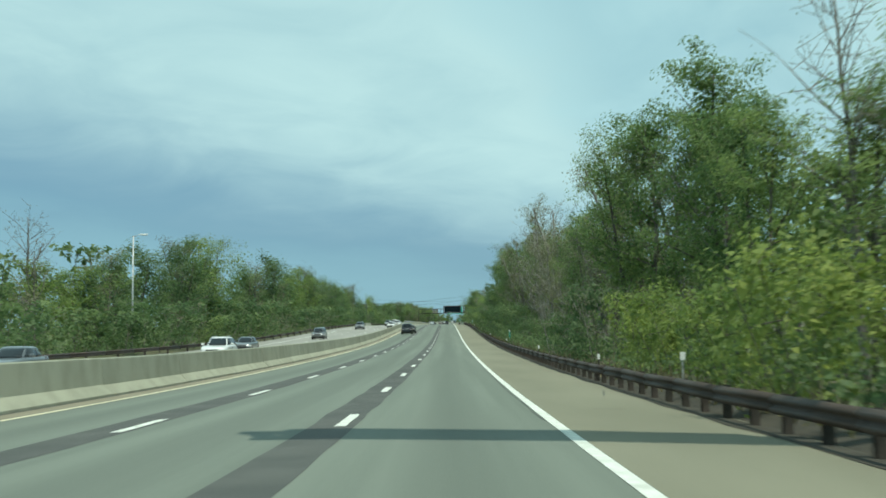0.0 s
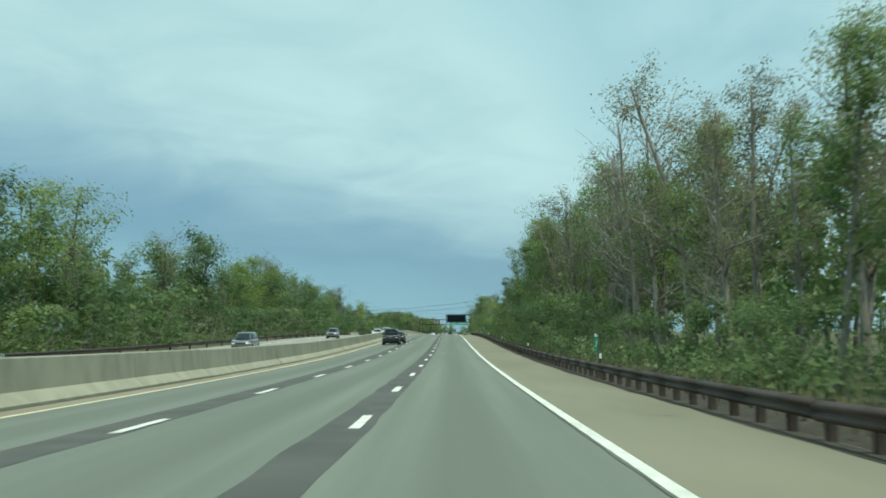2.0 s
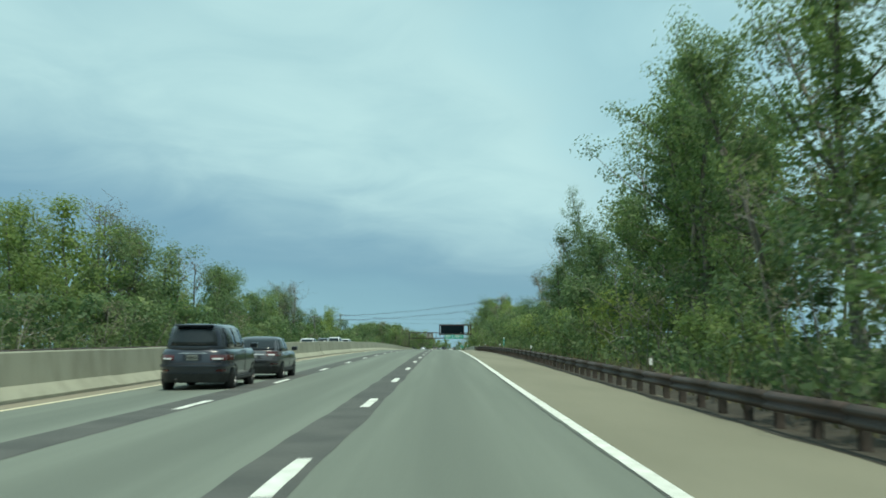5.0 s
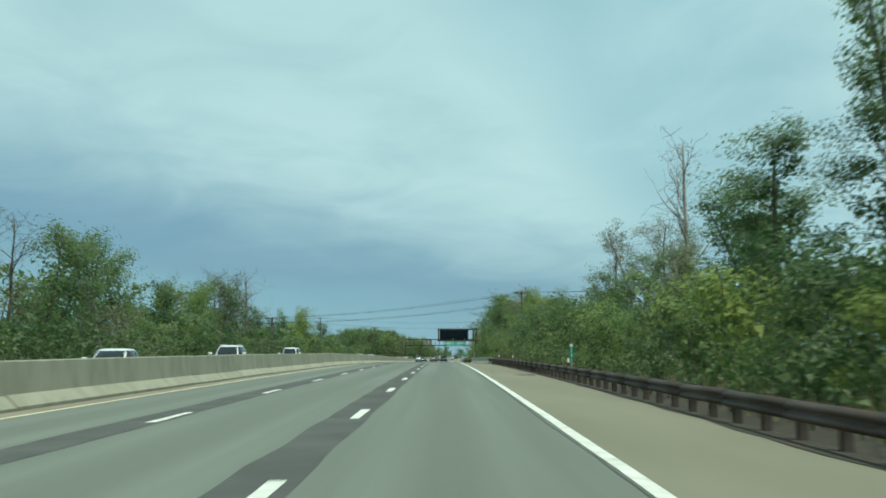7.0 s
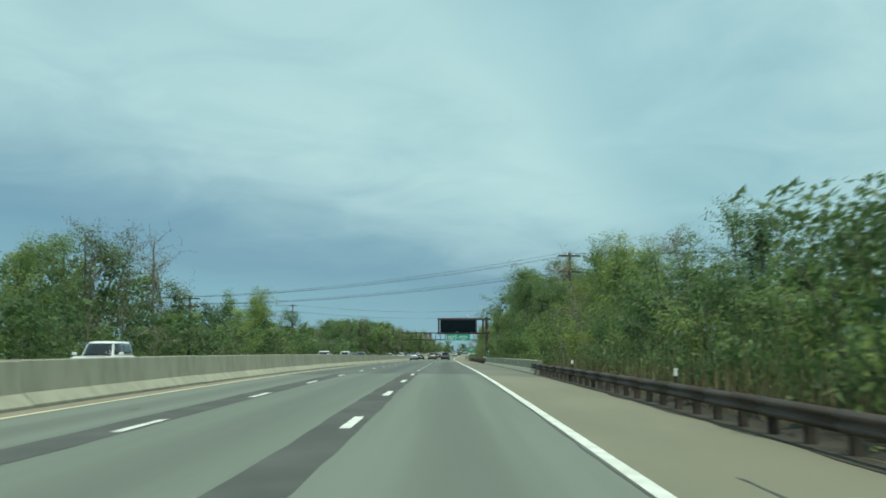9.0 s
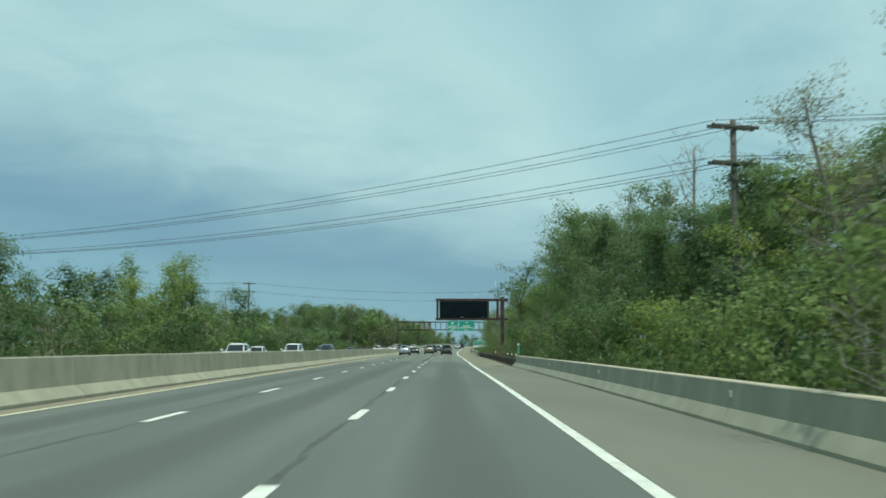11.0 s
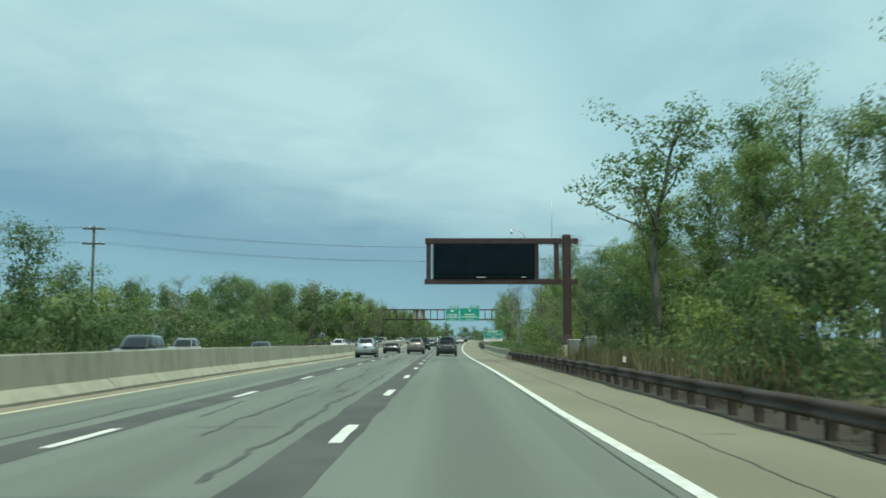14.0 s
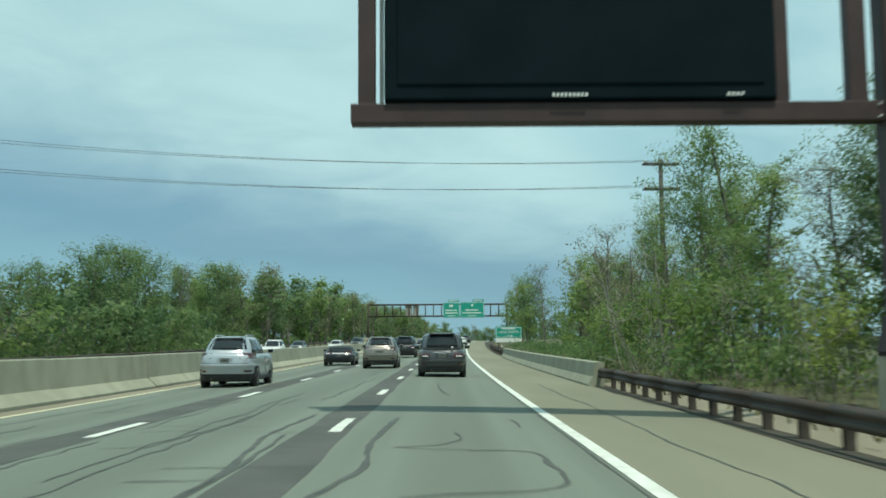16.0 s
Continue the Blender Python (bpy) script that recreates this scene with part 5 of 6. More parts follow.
for k, x, y, h in (("f", 13.0, 277, 14), ("d", 13.6, 293, 10.6), ("f", 12, 132, 17), ("d", 13, 120, 17), ("f", 14.5, 138, 18), ("f", 11.5, 30, 12.5), ("h", 13.8, 211, 16.5), ("b", 15, 219, 13), ("d", 18.5, 306, 12.5), ("e", 19.5, 311, 12.5), ("a", 12.5, 49, 15.2), ("d", 14, 100, 15), ("a", 13, 84, 13.5), ("d", 12.5, 74, 14.5), ("a", 14, 238, 12.6), ("f", 16, 236, 15.5), ("a", 15, 379, 9), ("g", 16.5, 392, 10), ("f", 13, 399.5, 13.5)):
    plant(P[k], x, y, h, BASE[k], rng, "trees along the right-hand verge")
for k, x, y, h in (("f", 15, 432, 15.5), ("a", 11.5, 60, 15.2), ("e", 11, 65, 14.2), ("f", 11, 168, 14.5), ("d", 11.5, 173, 14), ("f", 12, 160, 15), ("e", 12.2, 478, 12), ("e", 13, 545, 12.5), ("e", 12.8, 534, 12), ("h", 12.5, 474, 11.5), ("e", 12, 467, 10.5), ("a", 12.2, 444, 14.2), ("b", 13, 457, 9), ("g", 14.5, 463, 9.3), ("b", 14, 470, 10), ("e", 12.5, 509, 9.8), ("a", 13.8, 514, 9.6), ("b", 12.5, 519, 9.2), ("c", 14.2, 504, 9), ("g", 15, 525, 8.5), ("a", 15.5, 511, 9.8)):
    plant(P[k], x, y, h, BASE[k], rng, "trees along the right-hand verge")
for x, y, h in ((9.6, 425, 4.2), (8.7, 429.5, 3.4)):      # bright bushes at the bridge's end
    plant(S["c"], x, y, h, SBASE["c"], rng, "shrubs along the right-hand verge")
for x, y, k, h in ((15, 375, "a", 9.6), (14.2, 378.5, "b", 9.2), (14.8, 382, "c", 9), (14, 385, "a", 9.3), (14.8, 388, "b", 9.8), (14.2, 391, "a", 9.6), (15, 394, "b", 9.6), (14, 397, "g", 9.2), (15, 401, "a", 9.8), (14, 405, "e", 10.2)):      # low growth behind the utility pole
    plant(P[k], x, y, h, BASE[k], rng, "trees along the right-hand verge", 1.35)
plant(P["e"], 12.4, 246, 14.4, BASE["e"], rng, "trees along the right-hand verge", 0.72)
plant(P["u"], 12.8, 299, 10, BASE["u"], random.Random(3), "trees along the right-hand verge")
plant(P["k"], 9.9, 481, 13.2, BASE["k"], rng, "trees along the right-hand verge", 1.45)
y = 17.0
while y < 640:       # brush below the trees
    k = rng.choice("aaaaab") if 98 < y < 168 else rng.choice("aabbccd") if y < 255 else rng.choice("aababba") if y < 290 else rng.choice("abbccdd")
    if 288 < y < 345 or 455 < y < 500:
        k = rng.choice("aababb" if y < 400 else "abbcdd")
    if 374 < y < 395:
        k = rng.choice("bbc")
    elif 395 < y < 423:
        k = rng.choice("aabd")
    small = 0.62 if 68 < y < 134 else 1.0
    if small < 1:
        k = rng.choice("aaad")
    if not (489 < y < 512 or y > 545):
        plant(S[k], rng.uniform(7.6, 9.6) + (1.2 if 455 < y < 500 or 374 < y < 395 else 0), y, SBASE[k] * small * rng.uniform(0.75, 1.35), SBASE[k], rng, "shrubs along the right-hand verge")
    y += rng.uniform(2.3, 3.6) / (1.0 if small == 1 else 0.8)
y = 82.0
while y < 1000:      # front row on the left
    h = profile(LEFT_H, y) * rng.uniform(0.84, 1.05)
    k = rng.choice("abbbbcdefd") if h > 9 else rng.choice("abbce")
    if y > 560:
        k = rng.choice("bbbade")
    plant(L[k], -rng.uniform(33.5, 38.5), y, h, LBASE[k], rng, "trees beyond the opposite carriageway", 1.0 if h > 9 else 1.35)
    y += rng.uniform(4.6, 7.6) if y < 640 else rng.uniform(8, 13)
spots, y = [], 82.0
while y < 1000:
    k = rng.choice("aabbd")
    spots.append((W[k], -rng.uniform(39, 48), y, profile(LEFT_H, y) * rng.uniform(0.6, 0.86) / WBASE[k], rng.uniform(0, 6.28)))
    y += rng.uniform(4, 6.5)
y = 90.0
while y < 980:       # deeper in
    spots.append((W["c"], -47 - 45 * rng.random() ** 1.3, y, profile(LEFT_H, y) * rng.uniform(0.7, 0.92) / WBASE["c"], rng.uniform(0, 6.28)))
    y += rng.uniform(2.4, 4.6)
y = 660.0
while y < 1100:
    k = rng.choice("abbbd")
    spots.append((W[k], -rng.uniform(31, 42), y, rng.uniform(12, 16) / WBASE[k], rng.uniform(0, 6.28)))
    y += rng.uniform(3.5, 6)
wood("woods", spots, "mixed green woods beyond the opposite carriageway")
spots = []
for i in range(80):
    y = rng.uniform(900, 1320)
    x = rng.uniform(-130, 150)
    if y < 1150 and -34 < x < 11:
        continue
    k = rng.choice("abbbd")
    spots.append((W[k], x, y, rng.uniform(8, 12) / WBASE[k], rng.uniform(0, 6.28)))
for i in range(46):      # where the road bends out of sight
    k = rng.choice("abbbd")
    spots.append((W[k], rng.uniform(-45, 45), rng.uniform(1186, 1270), rng.uniform(13, 18) / WBASE[k], rng.uniform(0, 6.28)))
wood("far_woods", spots, "distant hazy green woods closing the horizon")
y = 72.0
while y < 620:
    k = rng.choice("aaaabd")
    plant(FS[k], -rng.uniform(29.5, 33.0), y, FBASE[k] * rng.uniform(0.9, 1.7), FBASE[k], rng, "shrubs beyond the opposite carriageway", 1.3)
    y += rng.uniform(5, 8)
for k, x, y, h in (("f", -36, 298, 14.5), ("f", -35, 303, 13.5), ("d", -35, 277, 15.5), ("f", -37, 268, 17), ("f", -36, 272, 15), ("d", -37, 392, 15.5), ("f", -36, 388, 14), ("b", -35, 146, 15), ("a", -35, 150, 14.5), ("b", -36, 205, 16.5), ("d", -36, 268, 16), ("f", -38, 96, 14), ("e", -36, 485, 14.4), ("a", -35.5, 491, 12.6)):
    plant(L[k], x, y, h, LBASE[k], rng, "trees beyond the opposite carriageway")
for group in (P, L, W, S, FS):
    for o in group.values():
        for c in list(o.children_recursive) + [o]:
            bpy.data.objects.remove(c)

# undergrowth in the shade of the trees
r0 = np.random.RandomState(12)
low = []
for i in range(5200):
    y = r0.uniform(2, 620) if i % 4 else r0.uniform(40, 620)
    x = 6.6 + 16 * r0.rand() ** 1.4 if i % 4 else -28.6 - 8 * r0.rand()
    h = r0.uniform(0.15, 0.5) + 0.9 * r0.rand() ** 2
    if 486 < y < 514 and 0 < x < 10.5:      # kept clear round the sign's foot and the cabinets
        continue
    low.append((road_x(y) + x, y, road_z(y) + h))
tagged(new("undergrowth", leaf_mesh("undergrowth", low, 0.42, 85000, 0.11, M["leaf_dark"], 19)), "low green undergrowth of brambles and seedlings", "undergrowth", kind="stuff")

low = []
for i in range(2400):
    y = r0.uniform(40, 660)
    low.append((road_x(y) - 30.5 - 6.5 * r0.rand(), y, road_z(y) + 0.3 + 2.4 * r0.rand() ** 1.3))
tagged(new("undergrowth", leaf_mesh("undergrowth", low, 0.6, 36000, 0.21, M["leaf_dark"], 23)), "thick green undergrowth beyond the opposite carriageway", "undergrowth", kind="stuff")
# weeds and dry stalks at the guardrail's foot
r = np.random.RandomState(15)
n = 15000
wy = r.uniform(0, 600, n)
wy[:4500] = r.uniform(455, 491, 4500)
wy[4500:7500] = r.uniform(288, 345, 3000)
wx = 5.6 + np.abs(r.normal(0, 1.4, n))
ht = r.uniform(0.15, 0.6, n) * (1 + (r.rand(n) < 0.08))
ht[:7500] *= 2.0
wx[:7500] = r.uniform(5.9, 8.6, 7500)
verts = np.zeros((n, 3, 3))
zy = np.array([road_z(t) for t in np.linspace(0, 600, 301)])
xy = np.array([road_x(t) for t in np.linspace(0, 600, 301)])
z0 = np.interp(wy, np.linspace(0, 600, 301), zy) - 0.05
ht[(wy > 494) & (wy < 506) & (wx > 6.3)] *= 0.35
ang = r.uniform(0, 6.28, n)
for i, s in ((0, -1), (1, 1)):
    verts[:, i] = np.stack([wx + s * 0.028 * np.cos(ang), wy + s * 0.028 * np.sin(ang), z0], 1)
verts[:, 2] = np.stack([wx + r.normal(0, 0.15, n), wy + r.normal(0, 0.15, n), z0 + ht + 0.15], 1)
verts[:, :, 0] += np.interp(wy, np.linspace(0, 600, 301), xy)[:, None]
me = bpy.data.meshes.new("verge_weeds")
me.from_pydata(verts.reshape(-1, 3).tolist(), [], [(3 * i, 3 * i + 1, 3 * i + 2) for i in range(n)])
me.materials.append(M["weeds"])
tagged(new("verge_weeds", me), "dry grass and weeds behind the guardrail", "weeds", kind="stuff")

# ---- vehicles ----
def ring(half_l, half_w, n=40, power=6.0, shift=0.0):
    pts = []
    for i in range(n):
        a = 2 * math.pi * (i + 0.5) / n
        c, s = math.cos(a), math.sin(a)
        pts.append((half_w * math.copysign(abs(c) ** (2 / power), c), shift + half_l * math.copysign(abs(s) ** (2 / power), s)))
    return pts


def loft(name, rings, mat, smooth=True):
    """Closed rings of (x, y, z) points, one above the other, capped at both ends."""
    n = len(rings[0])
    verts = [p for r in rings for p in r]
    faces = [(k * n + i, k * n + (i + 1) % n, (k + 1) * n + (i + 1) % n, (k + 1) * n + i) for k in range(len(rings) - 1) for i in range(n)]
    faces += [tuple(range(n))[::-1], tuple((len(rings) - 1) * n + i for i in range(n))]
    return mesh_of(name, verts, faces, mat, smooth)


def wheel_meshes(r, w):
    prof = [(r * 0.66, -w / 2), (r * 0.93, -w / 2), (r, -w * 0.3), (r, w * 0.3), (r * 0.93, w / 2), (r * 0.66, w / 2)]
    n = 28
    verts = [(x, rr * math.cos(2 * math.pi * i / n), rr * math.sin(2 * math.pi * i / n)) for i in range(n) for rr, x in prof]
    k = len(prof)
    faces = [(i * k + j, i * k + (j + 1) % k, ((i + 1) % n) * k + (j + 1) % k, ((i + 1) % n) * k + j) for i in range(n) for j in range(k)]
    tyre = mesh_of("tyre", verts, faces, M["tyre"], True)
    verts, faces = [], []
    for s in range(10):      # ten spokes between hub and lip
        a = 2 * math.pi * s / 10
        for rr, hw in ((r * 0.10, 0.11), (r * 0.66, 0.07)):
            for da in (-hw * 0.66 * r / max(rr, 0.12), hw * 0.66 * r / max(rr, 0.12)):
                for x in (w * 0.44, w * 0.30):
                    verts.append((x, rr * math.cos(a + da * 0.6), rr * math.sin(a + da * 0.6)))
        b = 8 * s
        faces += [(b, b + 2, b + 6, b + 4), (b, b + 4, b + 5, b + 1), (b + 2, b + 3, b + 7, b + 6)]
    b = len(verts)
    m = 28
    for rr, x in ((r * 0.60, w * 0.30), (r * 0.62, w * 0.48), (r * 0.67, w * 0.48), (r * 0.67, 0.0)):
        verts += [(x, rr * math.cos(2 * math.pi * i / m), rr * math.sin(2 * math.pi * i / m)) for i in range(m)]
    for k in range(3):
        faces += [(b + k * m + i, b + k * m + (i + 1) % m, b + (k + 1) * m + (i + 1) % m, b + (k + 1) * m + i) for i in range(m)]
    rim = mesh_of("rim", verts, faces, M["rim"])
    disc = tube_mesh("brake_disc", [[(w * 0.05, 0, 0, r * 0.60), (w * 0.12, 0, 0, r * 0.60)]], M["trim"], 20)
    return tyre, rim, disc


def wrap(name, hl, hw, x0, x1, z0, z1, mat, end, skin, out=0.014, n=8, power=6.0):
    """A strip that hugs the rounded front (end 1) or rear (end -1) of a car between two offsets and two heights."""
    side = math.copysign(1, x0 + x1)

    def turn(x):
        return math.acos(max(-1.0, min(1.0, math.copysign((abs(x) / hw) ** (power / 2), x))))

    a0, a1 = turn(x0), turn(x1)
    verts, faces, rows = [], [], 3
    for depth in (out, -0.04):
        for j in range(rows):
            z = z0 + (z1 - z0) * j / (rows - 1)
            kl, kw = skin(z)
            lip = 0.006 if j != 1 and depth > 0 else 0.0
            for i in range(n + 1):
                a = a0 + (a1 - a0) * i / n
                c, s = math.cos(a), math.sin(a)
                verts.append(((hw * kw + depth - lip) * math.copysign(abs(c) ** (2 / power), c), end * (hl * kl + depth - lip) * abs(s) ** (2 / power), z))
    w, m = n + 1, rows * (n + 1)
    for j in range(rows - 1):
        for i in range(n):
            q = (j * w + i, j * w + i + 1, (j + 1) * w + i + 1, (j + 1) * w + i)
            faces += [q, tuple(m + k for k in reversed(q))]
    rim = list(range(w)) + [j * w + n for j in range(1, rows)] + [(rows - 1) * w + i for i in range(n - 1, -1, -1)] + [j * w for j in range(rows - 2, 0, -1)]
    faces += [(rim[(k + 1) % len(rim)], rim[k], rim[k] + m, rim[(k + 1) % len(rim)] + m) for k in range(len(rim))]
    return mesh_of(name, verts, faces, mat)


WHEELS = {}
SHAPES = dict(      # length, width, height, belt, nose height, tail height, cowl, roof front, roof rear, tail of glass, wheel radius, wheelbase
    suv=(4.75, 1.89, 1.68, 1.08, 0.92, 1.16, 0.95, 0.20, -1.62, -2.24, 0.375, 2.74),
    big_suv=(4.9, 2.0, 1.80, 1.10, 1.00, 1.15, 1.25, 0.55, -2.20, -2.38, 0.38, 2.77),
    minivan=(5.0, 1.97, 1.75, 1.05, 0.86, 1.04, 1.55, 0.65, -2.00, -2.42, 0.345, 3.0),
    sedan=(4.75, 1.83, 1.44, 0.92, 0.74, 0.98, 0.90, 0.12, -1.05, -1.75, 0.325, 2.75),
    roadster=(4.45, 1.93, 1.20, 0.82, 0.66, 0.90, 0.55, 0.0, -0.75, -1.25, 0.345, 2.62),
)


def car(kind, paint, at, label, rails=False, spare="", group="cars on the road"):
    L_, W_, H_, belt, nose, tail, cowl, rf, rr, tg, wr, wb = SHAPES[kind]
    g = empty("car", at, label, "car", group)
    hl, hw = L_ / 2, W_ / 2

    def top(y):
        """The height of bonnet, waist and boot along the car."""
        if y > cowl:
            s = (y - cowl) / (hl - cowl)
            return belt + (nose - belt) * s ** 1.5
        if y < tg:
            s = (tg - y) / max(0.05, hl + tg)
            return belt + (tail - belt) * (1 - s) - 0.03 * s
        return belt

    body = []
    for f, ls, ws, z in ((0, 0.93, 0.86, 0.24), (0, 0.965, 0.95, 0.30), (0.25, 0.99, 0.985, 0), (0.5, 1.0, 1.0, 0), (0.72, 0.995, 0.998, 0), (0.9, 0.975, 0.975, 0), (1.0, 0.955, 0.945, 0), (1.02, 0.90, 0.86, 0), (1.03, 0.5, 0.5, 0)):
        body.append([(x, y, z if f == 0 else 0.30 + (top(y) - 0.30) * f) for x, y in ring(hl * ls, hw * ws)])

    def skin(z, end):
        """How far the shell reaches, of its half length and half width, at height z of one end."""
        f = (z - 0.30) / (top(end * hl) - 0.30)
        table = ((-0.3, 0.93, 0.86), (0, 0.965, 0.95), (0.25, 0.99, 0.985), (0.5, 1.0, 1.0), (0.72, 0.995, 0.998), (0.9, 0.975, 0.975), (1.0, 0.955, 0.945), (1.6, 0.94, 0.93))
        f = max(-0.3, min(1.6, f))
        for (u, a, b), (v, c, d) in zip(table, table[1:]):
            if u <= f <= v:
                q = (f - u) / (v - u)
                return a + (c - a) * q, b + (d - b) * q

    def skin_rear(z):
        return skin(z, -1)

    def skin_front(z):
        return skin(z, 1)

    shell = part("body", loft("body", body, M[paint]), g)
    # cabin with pillars and roof
    cab, wb_, wt = [], hw * 0.93, hw * (0.68 if kind == "suv" else 0.72)
    zc = top(cowl) - 0.06
    curve = 3.8

    def wall(s):
        """Half width, rear, front and height of the cabin at share s of its height."""
        return wb_ + (wt - wb_) * s ** 1.6, tg + (rr - tg) * s ** 1.15, cowl + (rf - cowl) * s ** 1.1, zc + (H_ - zc) * s

    for s, inset in ((0.0, 0), (0.2, 0), (0.4, 0), (0.6, 0), (0.78, 0), (0.88, 0.012), (0.95, 0.05), (0.985, 0.11), (1.0, 0.20), (1.006, 0.36)):
        half, ya, yb, z = wall(min(s, 1))
        cab.append([(x, y, z if s <= 1 else H_ + 0.012) for x, y in ring((yb - ya) / 2 - inset, half - inset, 48, curve, (ya + yb) / 2)])
    part("cabin", loft("cabin", cab, M[paint if kind != "roadster" else "trim"]), g)

    def pane(name, s0, s1, place, u0, u1, nu=10, nv=4):
        """Glass that follows the cabin's curve; place gives (x, y) at share s and position u."""
        verts, faces = [], []
        for out in (0.010, -0.012):
            for j in range(nv + 1):
                s = s0 + (s1 - s0) * j / nv
                for i in range(nu + 1):
                    x, y = place(s, u0 + (u1 - u0) * i / nu, out)
                    verts.append((x, y, zc + (H_ - zc) * s))
        w, m = nu + 1, (nu + 1) * (nv + 1)
        for j in range(nv):
            for i in range(nu):
                q = (j * w + i, j * w + i + 1, (j + 1) * w + i + 1, (j + 1) * w + i)
                faces += [q, tuple(m + k for k in reversed(q))]
        rim = list(range(w)) + [j * w + nu for j in range(1, nv + 1)] + [nv * w + i for i in range(nu - 1, -1, -1)] + [j * w for j in range(nv - 1, 0, -1)]
        faces += [(rim[(k + 1) % len(rim)], rim[k], rim[k] + m, rim[(k + 1) % len(rim)] + m) for k in range(len(rim))]
        return mesh_of(name, verts, faces, M["glass"], True)

    def rear_place(s, u, out):
        half, ya, yb, z = wall(s)
        return u * half, (ya + yb) / 2 - ((yb - ya) / 2 + out) * (1 - abs(u) ** curve) ** (1 / curve)

    def front_place(s, u, out):
        half, ya, yb, z = wall(s)
        return -u * half, (ya + yb) / 2 + ((yb - ya) / 2 + out) * (1 - abs(u) ** curve) ** (1 / curve)

    s0, s1 = 0.34 if kind == "suv" else 0.21 if tail > belt else 0.16, 0.86
    glass_half = 0.95 if kind == "suv" else 0.86
    za, ra = zc + (H_ - zc) * s0, wall(s0)[1]
    part("rear_window", pane("rear_window", s0, s1, rear_place, -glass_half, glass_half), g, "dark tinted rear window")
    part("windscreen", pane("windscreen", 0.10, s1, front_place, -0.88, 0.88), g, "dark windscreen")
    cuts = [0.12, 0.36, 0.66, 0.93] if kind in ("suv", "big_suv", "minivan") else [0.1, 0.48, 0.92]
    for side in (-1, 1):
        for u0, u1 in zip(cuts, cuts[1:]):
            def side_place(s, u, out, side=side):
                half, ya, yb, z = wall(s)
                v = 2 * u - 1
                return side * (half + out) * (1 - abs(v) ** curve) ** (1 / curve), ya + (yb - ya) * u

            lo, hi = (u0 + 0.015, u1) if side > 0 else (u1, u0 + 0.015)
            part("side_window", pane("side_window", 0.16, s1, side_place, lo, hi, 5, 4), g)
        # mirrors, sills, lamps
        m = part("mirror", box_mesh("mirror", (0.22, 0.16, 0.15), M[paint], (side * (hw + 0.10), cowl - 0.35, belt + 0.10), 0.04), g)
        part("mirror_glass", box_mesh("mirror_glass", (0.17, 0.012, 0.11), M["glass"], (side * (hw + 0.10), cowl - 0.435, belt + 0.10), 0.004), m)
        part("sill", box_mesh("sill", (0.06, wb * 0.76, 0.12), M["trim"], (side * (hw - 0.035), 0, 0.30), 0.02), g)
        part("door_seam", box_mesh("door_seam", (0.012, 0.012, belt - 0.5), M["trim"], (side * (hw * 0.997), 0.05, 0.30 + (belt - 0.4) / 2 + 0.08), 0.002), g)
        part("door_handle", box_mesh("door_handle", (0.03, 0.2, 0.03), M[paint], (side * (hw * 0.985), -0.25, belt - 0.14), 0.01), g)
        part("door_handle", box_mesh("door_handle", (0.03, 0.2, 0.03), M[paint], (side * (hw * 0.985), -1.0 if kind != "roadster" else -0.3, belt - 0.14), 0.01), g)
        tz = tail - (0.10 if kind != "big_suv" else 0.26)
        tl = part("tail_lamp", wrap("tail_lamp", hl, hw, side * hw * 0.50, side * hw * 0.985, tz - (0.12 if kind == "suv" else 0.085), tz + 0.07, M["red"], -1, skin_rear, 0.02), g, "dark red tail lamp")
        part("reverse_lamp", wrap("reverse_lamp", hl, hw, side * hw * 0.56, side * hw * 0.80, tz - 0.068, tz - 0.022, M["lamp"], -1, skin_rear, 0.026), tl)
        part("fog_reflector", wrap("fog_reflector", hl, hw, side * hw * 0.66, side * hw * 0.90, 0.50, 0.56, M["red"], -1, skin_rear, 0.012), g)
        hz = nose - 0.12
        part("headlamp", wrap("headlamp", hl, hw, side * hw * 0.52, side * hw * 0.98, hz - 0.07, hz + 0.08, M["lamp"], 1, skin_front, 0.016), g, "clear headlamp")
    part("rear_bumper", wrap("rear_bumper", hl, hw, -hw * 0.97, hw * 0.97, 0.22, 0.44, M["trim"], -1, skin_rear, 0.014, 20), g, "dark lower bumper")
    step = 0.74 if kind == "suv" else 0.66
    part("bumper_step", wrap("bumper_step", hl, hw, -hw * 0.985, hw * 0.985, step - 0.05, step + 0.03, M[paint], -1, skin_rear, 0.045, 20), g)
    part("tailgate_seam", wrap("tailgate_seam", hl, hw, -hw * 0.82, hw * 0.82, step + 0.034, step + 0.05, M["trim"], -1, skin_rear, 0.006, 14), g)
    part("garnish", wrap("garnish", hl, hw, -hw * 0.42, hw * 0.42, tail - 0.16, tail - 0.115, M["rim"], -1, skin_rear, 0.022, 10), g, "bright strip over the plate")
    back = -hl * skin_rear(tail - 0.27)[0]
    part("plate_recess", box_mesh("plate_recess", (0.52, 0.03, 0.19), M[paint], (0, back - 0.002, tail - 0.27), 0.01), g)
    pl = part("number_plate", box_mesh("number_plate", (0.31, 0.02, 0.155), M["cabinet"], (0, back - 0.016, tail - 0.27), 0.006), g)
    for i in range(6):
        part("bar", box_mesh("bar", (0.03, 0.006, 0.08), M["trim"], (-0.115 + 0.046 * i, back - 0.028, tail - 0.27)), pl)
    part("grille", box_mesh("grille", (W_ * 0.48, 0.06, 0.26), M["trim"], (0, hl * 0.985, nose - 0.22), 0.04), g, "dark grille")
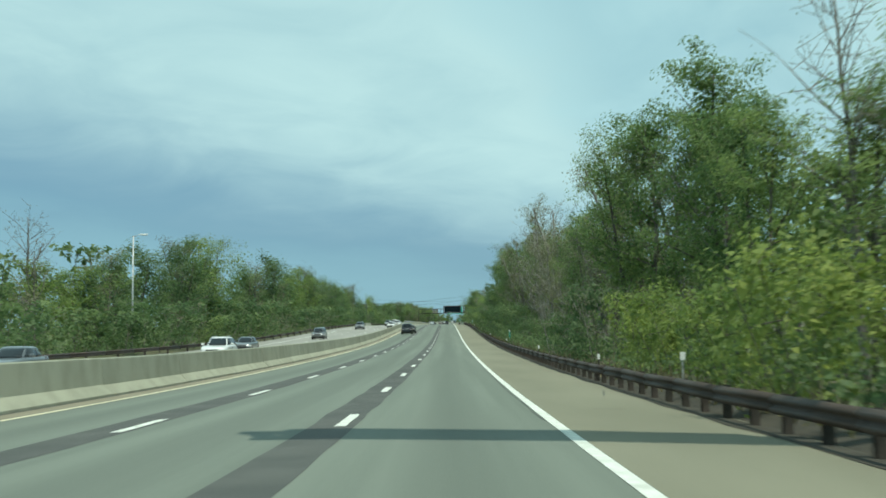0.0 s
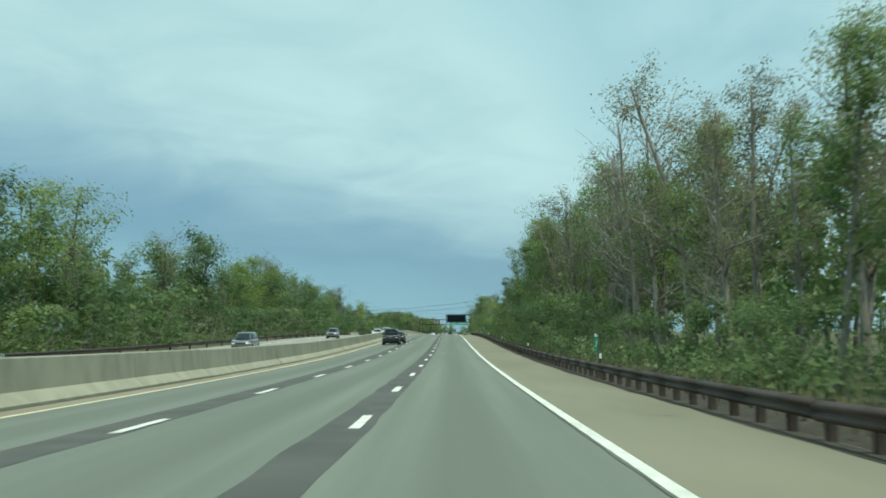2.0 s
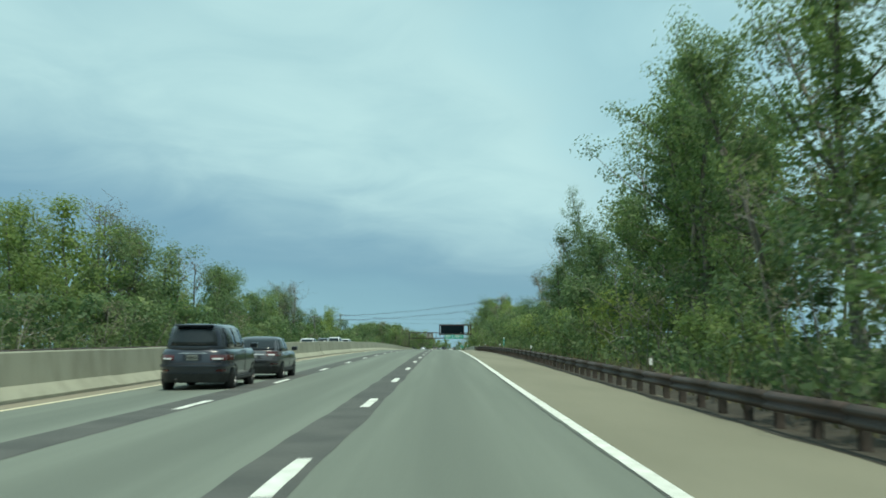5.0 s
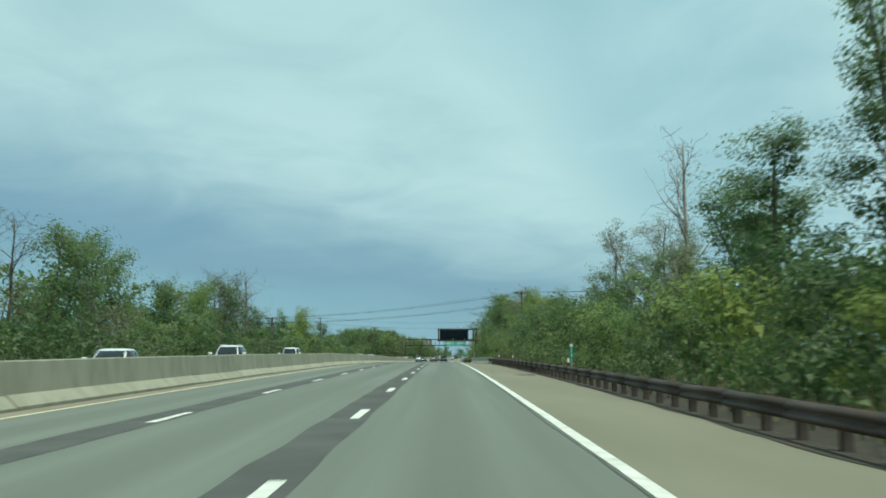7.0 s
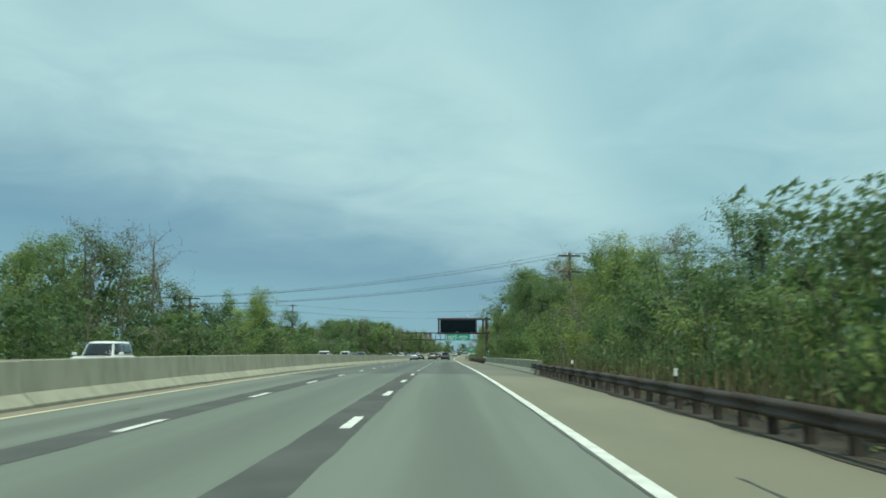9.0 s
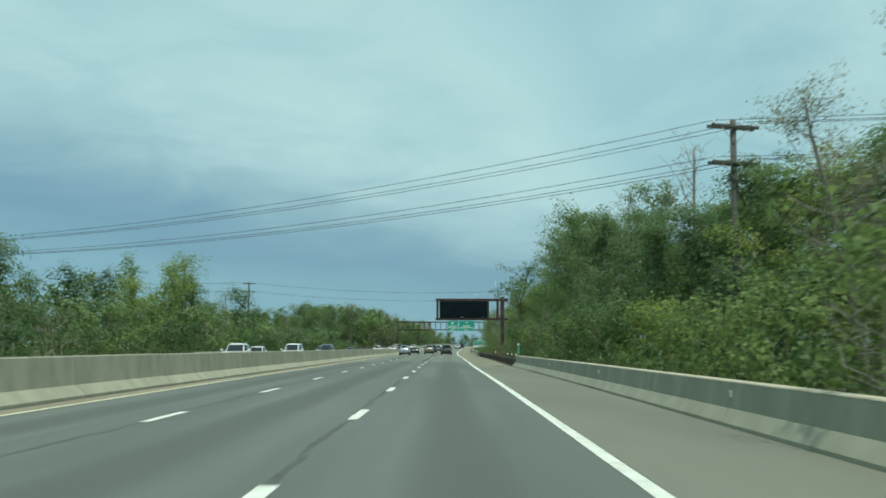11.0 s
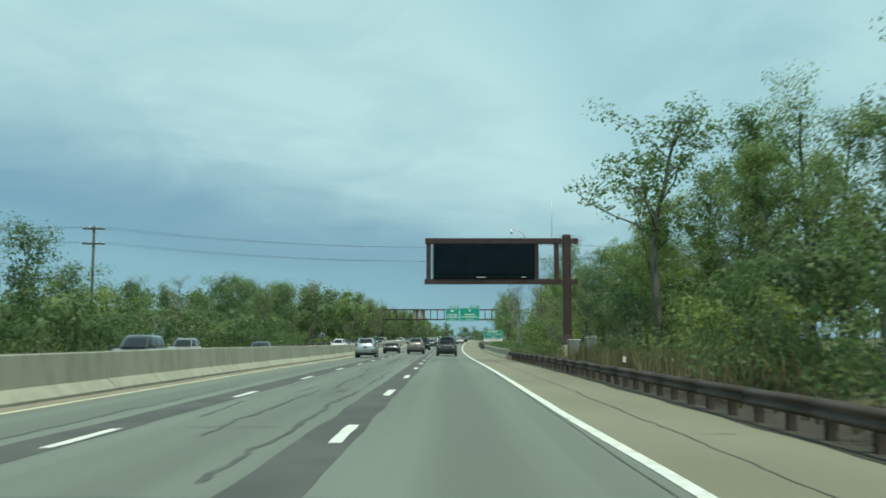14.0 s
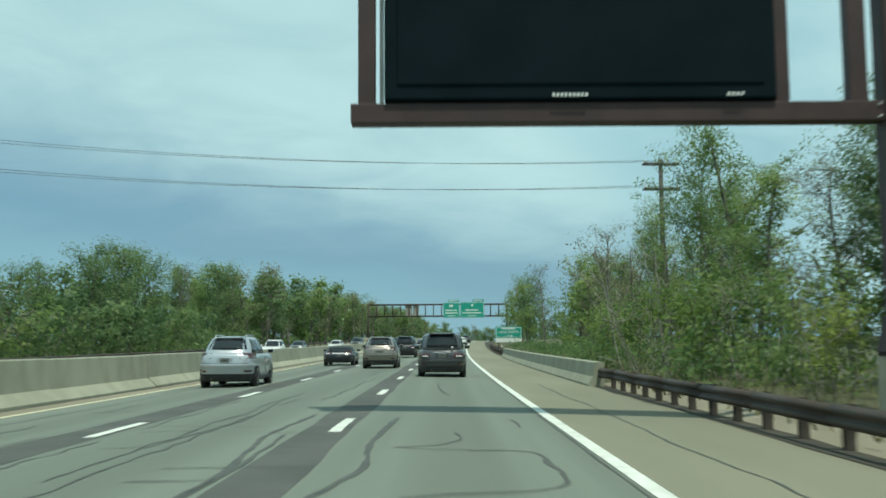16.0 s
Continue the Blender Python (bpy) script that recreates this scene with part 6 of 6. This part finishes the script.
    part("front_bumper", wrap("front_bumper", hl, hw, -hw * 0.95, hw * 0.95, 0.25, 0.42, M["trim"], 1, skin_front, 0.016, 18), g)
    part("underbody", box_mesh("underbody", (W_ * 0.82, L_ * 0.86, 0.14), M["trim"], (0, 0, 0.25), 0.03), g)
    part("exhaust", tube_mesh("exhaust", [[(-0.45, -hl * 0.9, 0.27, 0.04), (-0.45, -hl * 0.97, 0.27, 0.045)]], M["trim"], 10), g)
    if kind in ("suv", "minivan", "big_suv"):
        part("spoiler", box_mesh("spoiler", (wt * 1.5, 0.30, 0.05), M[paint], (0, rr + 0.02, H_ - 0.035), 0.025), g)
        part("wiper", box_mesh("wiper", (0.5, 0.02, 0.02), M["trim"], (0.1, ra - 0.03, za + 0.05), 0.004), g)
    if kind == "roadster":
        sp = part("spoiler", box_mesh("spoiler", (W_ * 0.8, 0.22, 0.035), M["trim"], (0, -hl * 0.88, tail + 0.17), 0.012), g, "black raised wing")
        for x in (-0.5, 0.5):
            part("strut", box_mesh("strut", (0.04, 0.12, 0.18), M["trim"], (x, -hl * 0.88, tail + 0.08), 0.01), sp)
    if rails:
        for side in (-1, 1):
            x = side * wt * 0.80
            part("roof_rail", tube_mesh("roof_rail", [[(x, rr + 0.12, H_ - 0.06, 0.02), (x, rr + 0.26, H_ + 0.04, 0.022), (x, (rr + rf) / 2, H_ + 0.05, 0.022), (x, rf - 0.26, H_ + 0.035, 0.022), (x, rf - 0.1, H_ - 0.06, 0.02)]], M["rim"], 8), g, "bright roof rail")
    if spare == "badge":
        part("badge", tube_mesh("badge", [[(0.42, -hl * 0.975, tail + 0.02, 0.07), (0.42, -hl * 0.985, tail + 0.02, 0.07)]], M["rim"], 14), g)
    if kind not in WHEELS:
        WHEELS[kind] = wheel_meshes(wr, 0.23)
    tyre, rim, disc = WHEELS[kind]
    for side in (-1, 1):
        for y in (-wb / 2 - 0.05, wb / 2 - 0.05):
            part("wheel_arch", tube_mesh("wheel_arch", [[(side * (hw - 0.22), y, wr + 0.03, wr + 0.07), (side * (hw - 0.018), y, wr + 0.03, wr + 0.065)]], M["trim"], 26), g)
            w = part("wheel", tyre, g, at=Matrix.Translation((side * (hw - 0.122), y, wr)) @ Matrix.Rotation(0 if side > 0 else math.pi, 4, "Z"))
            part("rim", rim, w)
            part("brake_disc", disc, w)
    return g


def ahead(x, y):
    return along(x, y, 0.012)


def toward(x, y):
    h, p = heading(y)
    return Matrix.Translation(on_road(x, y, 0.012)) @ Matrix.Rotation(h + math.pi, 4, "Z") @ Matrix.Rotation(-p, 4, "X")


# traffic on the near carriageway
car("suv", "silver", ahead(-7.5, 527.0), "silver compact SUV with dark glass in the fast lane", rails=True)
car("big_suv", "charcoal", ahead(-0.35, 535.5), "dark charcoal boxy SUV in the slow lane", spare="badge")
car("suv", "taupe", ahead(-3.75, 549.0), "taupe-grey SUV with silver trim in the middle lane", rails=True)
car("roadster", "navy", ahead(-6.9, 558.0), "low dark blue open sports car with a rear wing")
car("big_suv", "black", ahead(-3.85, 583.0), "black SUV in the middle lane")
car("sedan", "grey", ahead(-3.6, 622.0), "grey saloon car far ahead in the middle lane")
car("suv", "white_car", ahead(-3.4, 668.0), "white SUV far ahead in the middle lane")
car("sedan", "white_car", ahead(0.6, 690.0), "white saloon car far ahead in the slow lane")
car("suv", "black", ahead(1.0, 720.0), "black SUV far ahead in the slow lane")
car("big_suv", "navy", ahead(-7.3, 187.0), "dark blue SUV in the fast lane")
car("sedan", "charcoal", ahead(-6.9, 194.0), "dark saloon car in the fast lane")
# oncoming traffic
for kind, paint, x, y, label in (
    ("sedan", "grey", -20.0, 49, "grey saloon car in the opposite slow lane"),
    ("suv", "white_car", -16.4, 76, "white SUV in the opposite middle lane"),
    ("sedan", "grey", -20.0, 105, "grey saloon car in the opposite slow lane"),
    ("minivan", "grey", -19.8, 163, "grey minivan in the opposite slow lane"),
    ("suv", "grey", -19.8, 239, "grey SUV in the opposite slow lane"),
    ("sedan", "white_car", -14.0, 262, "white saloon car in the opposite fast lane"),
    ("suv", "white_car", -13.6, 284, "white SUV in the opposite fast lane"),
    ("suv", "grey", -16.8, 301, "grey SUV in the opposite middle lane"),
    ("big_suv", "white_car", -16.6, 332, "white boxy SUV in the opposite middle lane"),
    ("suv", "white_car", -16.4, 424, "white SUV with a dark grille in the opposite middle lane"),
    ("sedan", "white_car", -20.0, 453, "white saloon car in the opposite slow lane"),
    ("minivan", "white_car", -16.5, 455, "white minivan in the opposite middle lane"),
    ("minivan", "charcoal", -16.6, 487, "dark minivan in the opposite middle lane"),
    ("suv", "tan", -19.8, 510, "tan SUV in the opposite slow lane"),
    ("sedan", "black", -16.6, 524, "black saloon car in the opposite middle lane"),
    ("suv", "white_car", -16.8, 591, "white SUV in the opposite middle lane"),
    ("sedan", "charcoal", -20.0, 628, "dark saloon car in the opposite slow lane"),
    ("sedan", "white_car", -16.6, 640, "white saloon car in the opposite middle lane"),
    ("suv", "black", -16.6, 668, "black SUV in the opposite middle lane"),
    ("sedan", "white_car", -13.8, 690, "white saloon car in the opposite fast lane"),
):
    car(kind, paint, toward(x, y), label, rails=kind == "suv", group="oncoming cars")
